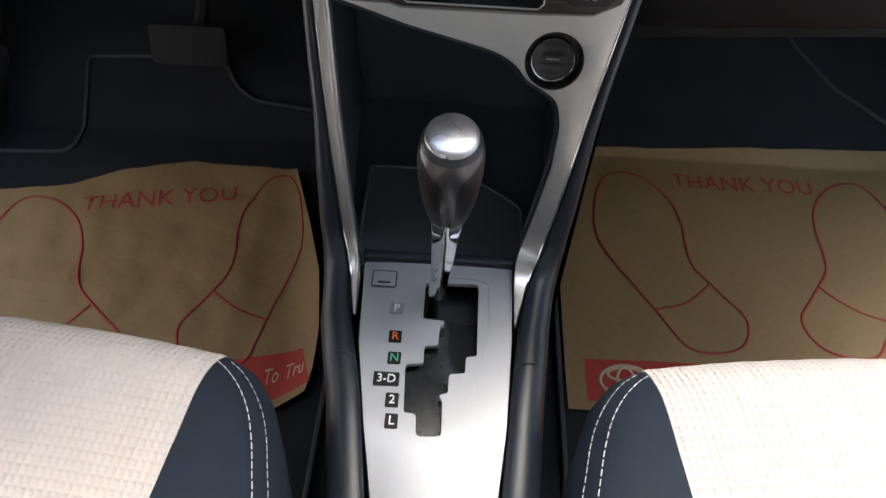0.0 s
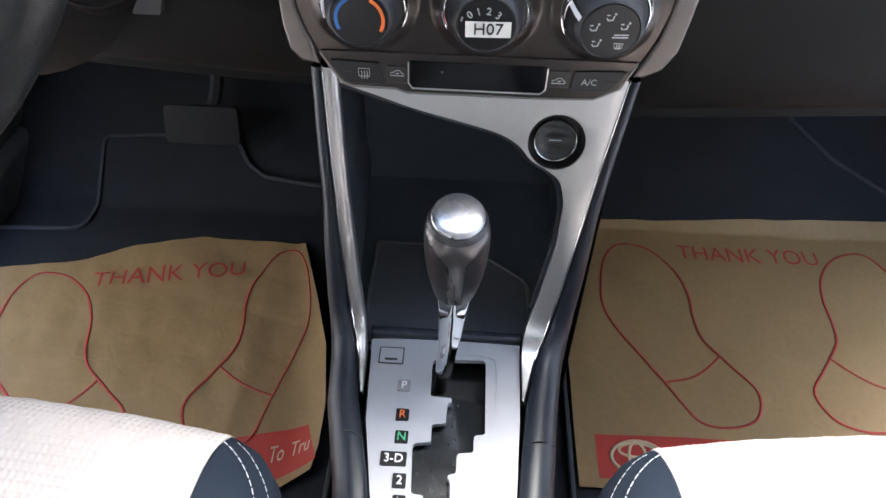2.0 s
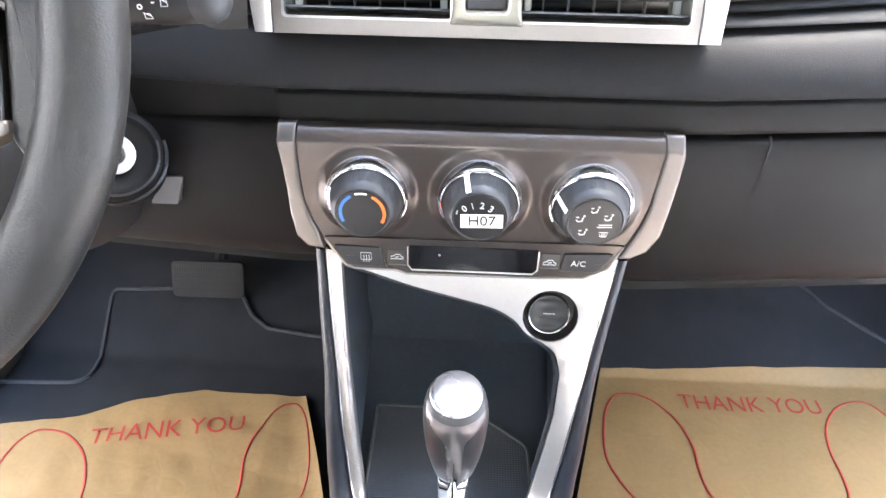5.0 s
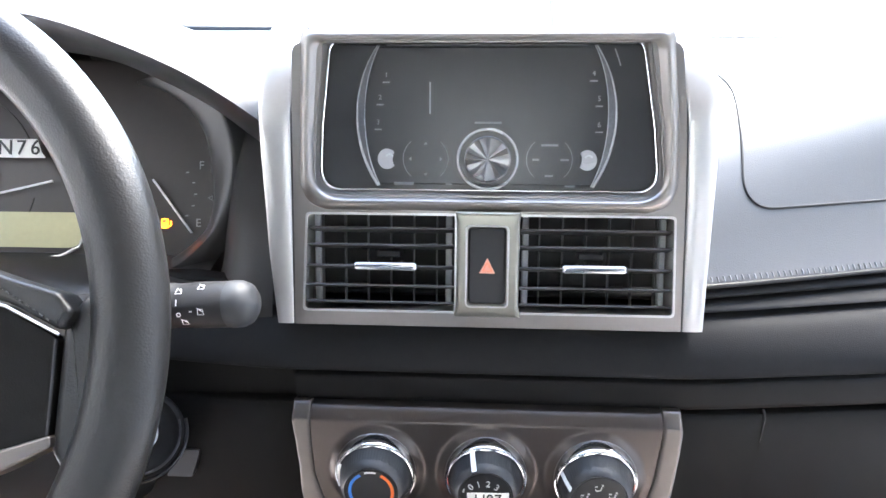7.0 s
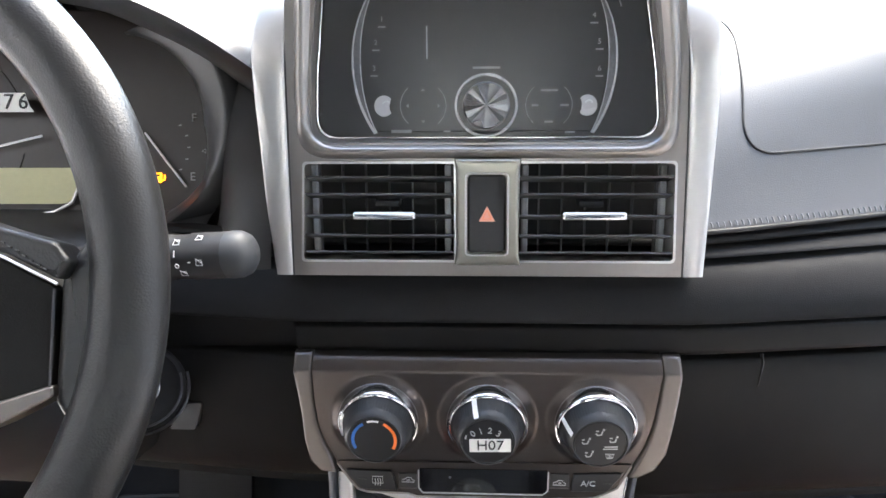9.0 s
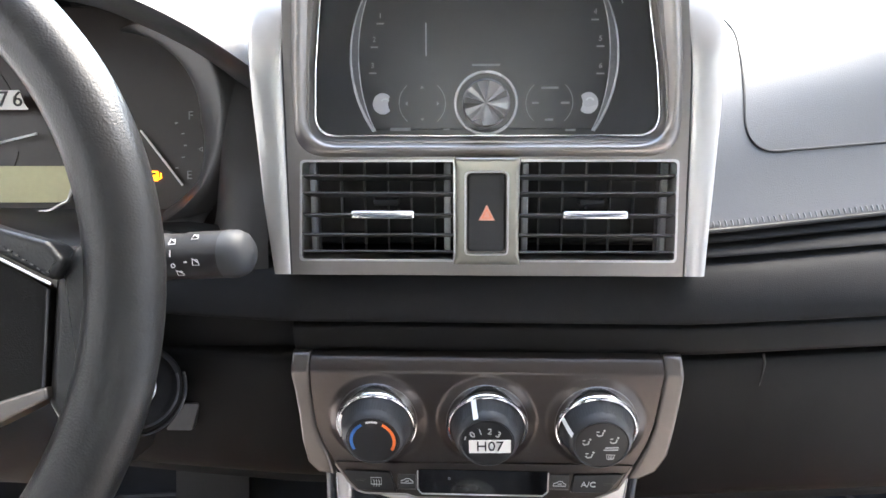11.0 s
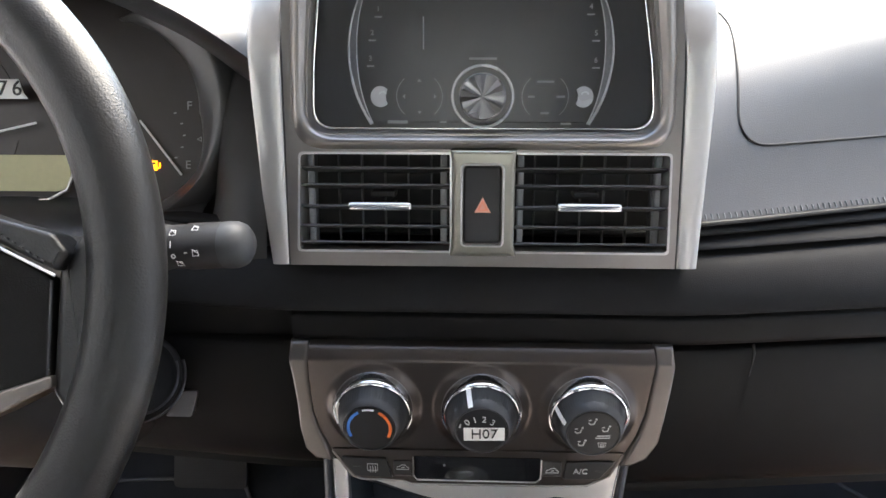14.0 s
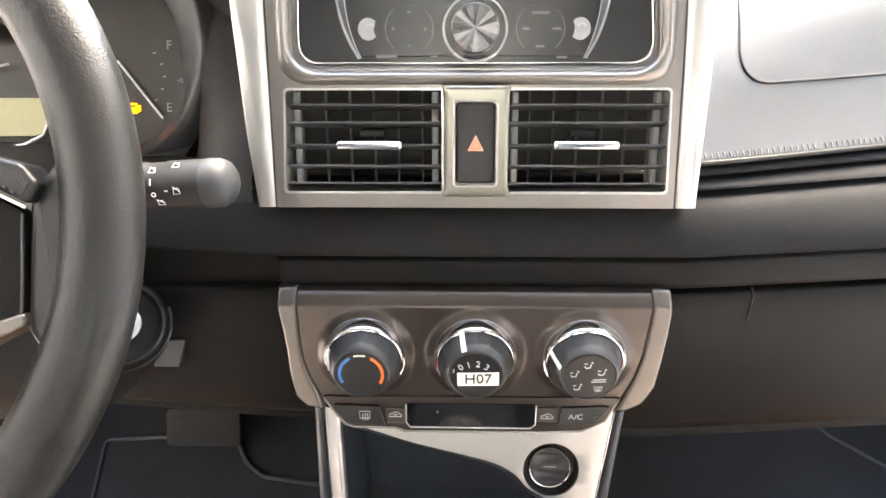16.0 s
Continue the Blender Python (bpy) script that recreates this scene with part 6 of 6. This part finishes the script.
    # wiper stalk
    a, b = Vector((-0.238, 0.424, 0.690)), Vector((-0.1190, 0.410, 0.7012))
    d = (b - a).normalized()
    prof = [(0.0, 0.0072), (0.35, 0.0090), (0.52, 0.0116), (0.60, 0.0125), (0.61, 0.0119), (0.70, 0.0120), (0.71, 0.0125), (0.88, 0.0124), (0.93, 0.0120)]
    n = 32
    side = d.cross(Vector((0, 0, 1))).normalized()
    up = side.cross(d)
    rows = [[a + (b - a) * t + (side * math.cos(q) + up * math.sin(q)) * r for q in [2 * math.pi * k / n for k in range(n)]] for t, r in prof]
    stalk = part("wiper_stalk", sheet(rows, closed_u=True), BLACK, col, "black wiper stalk with rounded grey tip", sharp=30)
    tip = [(0.878, 0.01245), (0.892, 0.01270), (0.935, 0.0124), (0.968, 0.0107), (0.99, 0.0074), (1.0, 0.0)]
    rows = [[a + (b - a) * t + (side * math.cos(q) + up * math.sin(q)) * max(r, 1e-5) for q in [2 * math.pi * k / n for k in range(n)]] for t, r in tip]
    part("tip", sheet(rows, closed_u=True), surface("grey stalk tip", (0.036, 0.039, 0.043), 0.55, vary=0.08), stalk, "grey rounded tip", sharp=60)

    def on_stalk(t, q, r=0.0127):
        return a + (b - a) * t + (side * math.cos(q) + up * math.sin(q)) * r
    bm = bmesh.new()
    for t, q, kind in ((0.675, 0.95, "box"), (0.775, 1.15, "box"), (0.672, 0.45, "bar"), (0.785, 0.05, "box"), (0.680, -0.05, "ring"), (0.70, -0.42, "box"), (0.74, 0.08, "dot")):
        c = on_stalk(t, q)
        nrm = (side * math.cos(q) + up * math.sin(q))
        mm = axes(c, d, nrm.cross(d)) @ Matrix.Diagonal((0.8, 0.8, 1, 1))
        if kind == "box":
            stroke([(-0.0022, -0.0018), (0.0022, -0.0018), (0.0017, 0.0018), (-0.0017, 0.0018)], 0.0004, mm, 0.0003, bm=bm, closed=True)
            stroke([(-0.002, 0.0027), (0.0016, 0.0001)], 0.0004, mm, 0.0003, bm=bm)
        elif kind == "bar":
            stroke([(0, -0.0022), (0, 0.0022)], 0.0007, mm, 0.0003, bm=bm)
        elif kind == "dot":
            stroke([(-0.0011, 0), (0.0011, 0)], 0.0009, mm, 0.0003, bm=bm)
        else:
            stroke(circle(0, 0, 0.0013, 12), 0.0006, mm, 0.0003, bm=bm, closed=True)
    part("stalk_marks", bm, WHITE, stalk, "white wiper marks")
    part("light_stalk", tube([(-0.39, 0.412, 0.694), (-0.51, 0.40, 0.706)], lambda t: 0.008 + 0.005 * t, 16), BLACK, col)


column()


# ---------------------------------------------------------------- instrument cluster
DIALBROWN = surface("brown-black gauge face", (0.022, 0.016, 0.013), 0.4, vary=0.15)
CLU = axes((-0.33, 0.565, 0.735), (1, 0, 0), (0, 0.30, 0.954))


def cluster():
    clu = thing("instrument_cluster", (-0.33, 0.56, 0.66), "hooded instrument cluster with lit fuel warning lamp", "instrument cluster")
    # hood: arch that rises from the fascia side to the crown and falls again
    arch = [(0.215, 0.045), (0.185, 0.068), (0.158, 0.085), (0.125, 0.100), (0.085, 0.114), (0.04, 0.121), (0.0, 0.123)]
    full = [(x, z) for x, z in arch] + [(-x, z) for x, z in arch[-2::-1]]
    full = [(p[0], p[1]) for p in spline([Vector(p) for p in full], 5)]
    rows = []
    for y, grow, drop in ((0.70, 0.99, -0.012), (0.60, 1.0, 0.0), (0.52, 0.985, 0.003), (0.478, 0.95, 0.0015), (0.470, 0.935, -0.003), (0.474, 0.92, -0.008), (0.50, 0.87, -0.016), (0.575, 0.74, -0.03)):
        rows.append([(-0.33 + x * grow, y + 0.03 * (x / 0.2) ** 2, 0.735 + drop + z) for x, z in full])
    part("hood", sheet(rows), PAD, clu, "grained black hood", sharp=60)
    # side cheek between hood and fascia
    rows = []
    for z, xa, ya, xb, yb in spline([Vector(p) for p in ((0.815, -0.150, 0.625, -0.20, 0.64), (0.78, -0.142, 0.572, -0.195, 0.597), (0.74, -0.138, 0.533, -0.191, 0.575), (0.70, -0.137, 0.504, -0.190, 0.560), (0.672, -0.137, 0.491, -0.193, 0.55), (0.655, -0.137, 0.488, -0.196, 0.515), (0.640, -0.137, 0.487, -0.196, 0.503))], 4):
        rows.append([(xa + (xb - xa) * k / 10, ya + (yb - ya) * (k / 10) ** 3, z) for k in range(11)])
    part("cheek", sheet(rows), CHEEK, clu, sharp=80)
    under = spline([Vector(p) for p in ((0.60, 0.678), (0.56, 0.6835), (0.535, 0.681), (0.515, 0.672), (0.505, 0.660), (0.503, 0.645))], 4)
    part("lower_surround", sheet([[(x, y, z) for x in span(-0.48, -0.192, 24)] for y, z in under]), PAD, clu, "grained panel below the gauges")
    back = [(x * 0.97, z) for x, z in full]
    part("hood_back", prism([(p[0], p[1]) for p in back][::-1] + [(-0.2, -0.1), (0.2, -0.1)], 0.01, axes((-0.33, 0.60, 0.735), (1, 0, 0), (0, 0, 1))), BLACK, clu)
    base = rounded([(-0.15, -0.075, 0.03), (0.15, -0.075, 0.03), (0.15, 0.04, 0.06), (0.08, 0.09, 0.05), (-0.08, 0.09, 0.05), (-0.15, 0.04, 0.06)], 8)
    part("backplate", prism(base, 0.02, CLU @ Matrix.Translation((0, 0, -0.0008)), bevel=0.002), DIALBROWN, clu)
    for cx, cy, r, name in ((0.068, 0.006, 0.074, "fuel_gauge"), (-0.066, 0.002, 0.064, "speedometer"), (-0.15, 0.0, 0.05, "tachometer")):
        m = CLU @ Matrix.Translation((cx, cy, 0.0005 if name == "fuel_gauge" else 0))
        g = part(name, lathe([(0, 0.0), (r, 0.0), (r + 0.001, -0.004)], m, 64), DIALBROWN, clu, "dark round gauge")
        if name == "fuel_gauge":
            continue
        turn = span(105, 170, 20)
        part("gauge_ring", sheet([[m @ Vector(((r + q) * math.cos(radians(a)), (r + q) * math.sin(radians(a)), h * math.sin(math.pi * (a - turn[0]) / (turn[-1] - turn[0])))) for a in turn] for q, h in ((0.0, 0.001), (0.001, 0.008), (0.004, 0.011), (0.008, 0.010), (0.010, 0.0))]), surface("gloss black gauge rim", (0.012, 0.012, 0.013), 0.16, vary=0.1), g)
    # dished surround of the fuel gauge, running out to the cheek
    sm = CLU @ Matrix.Translation((0.068, 0.010, 0))
    rings = ((0.0612, -0.001), (0.0625, 0.0022), (0.0650, 0.0052), (0.0700, 0.0092), (0.0770, 0.0130), (0.0815, 0.0158), (0.0838, 0.0165), (0.0860, 0.0158), (0.0900, 0.0120), (0.0960, 0.0060))
    skin = []
    for r, w in rings:
        row = []
        for a in span(-105, 84, 70):
            thin = min(max((84 - a) / 52, 0.02), 1) ** 0.8
            low = 0.0612 + 0.013 * min(max(-a / 35, 0), 1)
            far = max(0.0612 + (r - 0.0612) * thin, low + (r - 0.0612) * 0.45 * thin)
            row.append(sm @ Vector((far * math.cos(radians(a)), far * math.sin(radians(a)), w * (0.25 + 0.75 * thin))))
        skin.append(row)
    part("gauge_surround", sheet(skin), SURROUND, clu, "black dished gauge surround", sharp=50)
    # fuel gauge prints, needle and lamp
    m = CLU @ Matrix.Translation((0, 0, 0.0008))
    bm = lettering("F", 0.0085, m @ Matrix.Translation((0.123, 0.0115, 0)))
    lettering("E", 0.0085, m @ Matrix.Translation((0.1215, -0.0305, 0)), bm)
    for k in range(5):
        a = radians(-36 + 18 * k)
        x, y = 0.085 + 0.033 * math.cos(a), -0.0095 + 0.027 * math.sin(a)
        stroke([(x, y), (x + 0.0022, y + 0.0003)], 0.0008, m, bm=bm)
    stroke([(0.1285, -0.012), (0.1315, -0.0105), (0.1315, -0.0135)], 0.0008, m, bm=bm, closed=True)
    part("gauge_marks", bm, GAUGEINK, clu, "pale fuel marks F and E")
    part("needle", block(-0.0007, 0.0007, 0.0, 0.049, 0.002, 0.0035, 0.0003, 1, m=m @ pose(0.088, 0.001, 0, 0, 0, -142.4)), WHITE, clu, "white needle at empty")
    lamp = prism(rounded([(0.0910, -0.0345, 0.0008), (0.0960, -0.0345, 0.0008), (0.0960, -0.0275, 0.0008), (0.0910, -0.0275, 0.0008)]), 0.0008, m @ Matrix.Translation((0.003, 0, 0.0006)))
    stroke([(0.0995, -0.033), (0.101, -0.0325), (0.101, -0.029)], 0.0009, m, 0.0006, bm=lamp)
    part("fuel_lamp", lamp, AMBER, clu, "amber fuel warning lamp, lit")
    part("lamp_window", block(0.0952, 0.0979, -0.0302, -0.0286, 0.0006, 0.0016, 0, m=m), INK, clu)
    # trip display, orange dial field, sticker
    part("trip_display", prism(rounded([(-0.045, -0.0500, 0.003), (0.036, -0.0500, 0.012), (0.036, -0.0240, 0.004), (-0.045, -0.0240, 0.003)], 6), 0.002, m @ Matrix.Translation((0, 0, 0.0025))), LCD, clu, "olive liquid crystal trip display")
    part("display_rim", tube([m @ Vector((x, y, 0.003)) for x, y in ((-0.045, -0.0595), (0.0, -0.0585), (0.020, -0.056), (0.034, -0.049), (0.0385, -0.038))], 0.0012, 6), TRIM, clu)
    part("orange_field", prism(circle(-0.066, 0.0, 0.035, 40), 0.0005, m @ Matrix.Translation((0, 0, 0.0012))), surface("orange dial print", (0.5, 0.13, 0.03), 0.5, vary=0.2), clu)
    part("speed_needle", block(-0.0008, 0.0008, 0.0, 0.05, 0.004, 0.0055, 0.0003, 1, m=m @ pose(-0.035, -0.0125, 0, 0, 0, -77)), WHITE, clu)
    st = part("paper_sticker", prism(rounded([(-0.06, 0.0150, 0.0005), (0.0118, 0.0148, 0.0005), (0.0085, 0.0190, 0.0005), (0.0050, 0.0285, 0.0005), (-0.06, 0.0285, 0.0005)]), 0.0003, m @ Matrix.Translation((0, 0, 0.0105))), STICKER, clu, "white sticker lettered N76")
    for letter, x in (("N", -0.0185), ("7", -0.0066), ("6", 0.0040)):
        part("sticker_text", lettering(letter, 0.0152, m @ Matrix.Translation((x, 0.0217, 0.0109))), INK, st)


cluster()
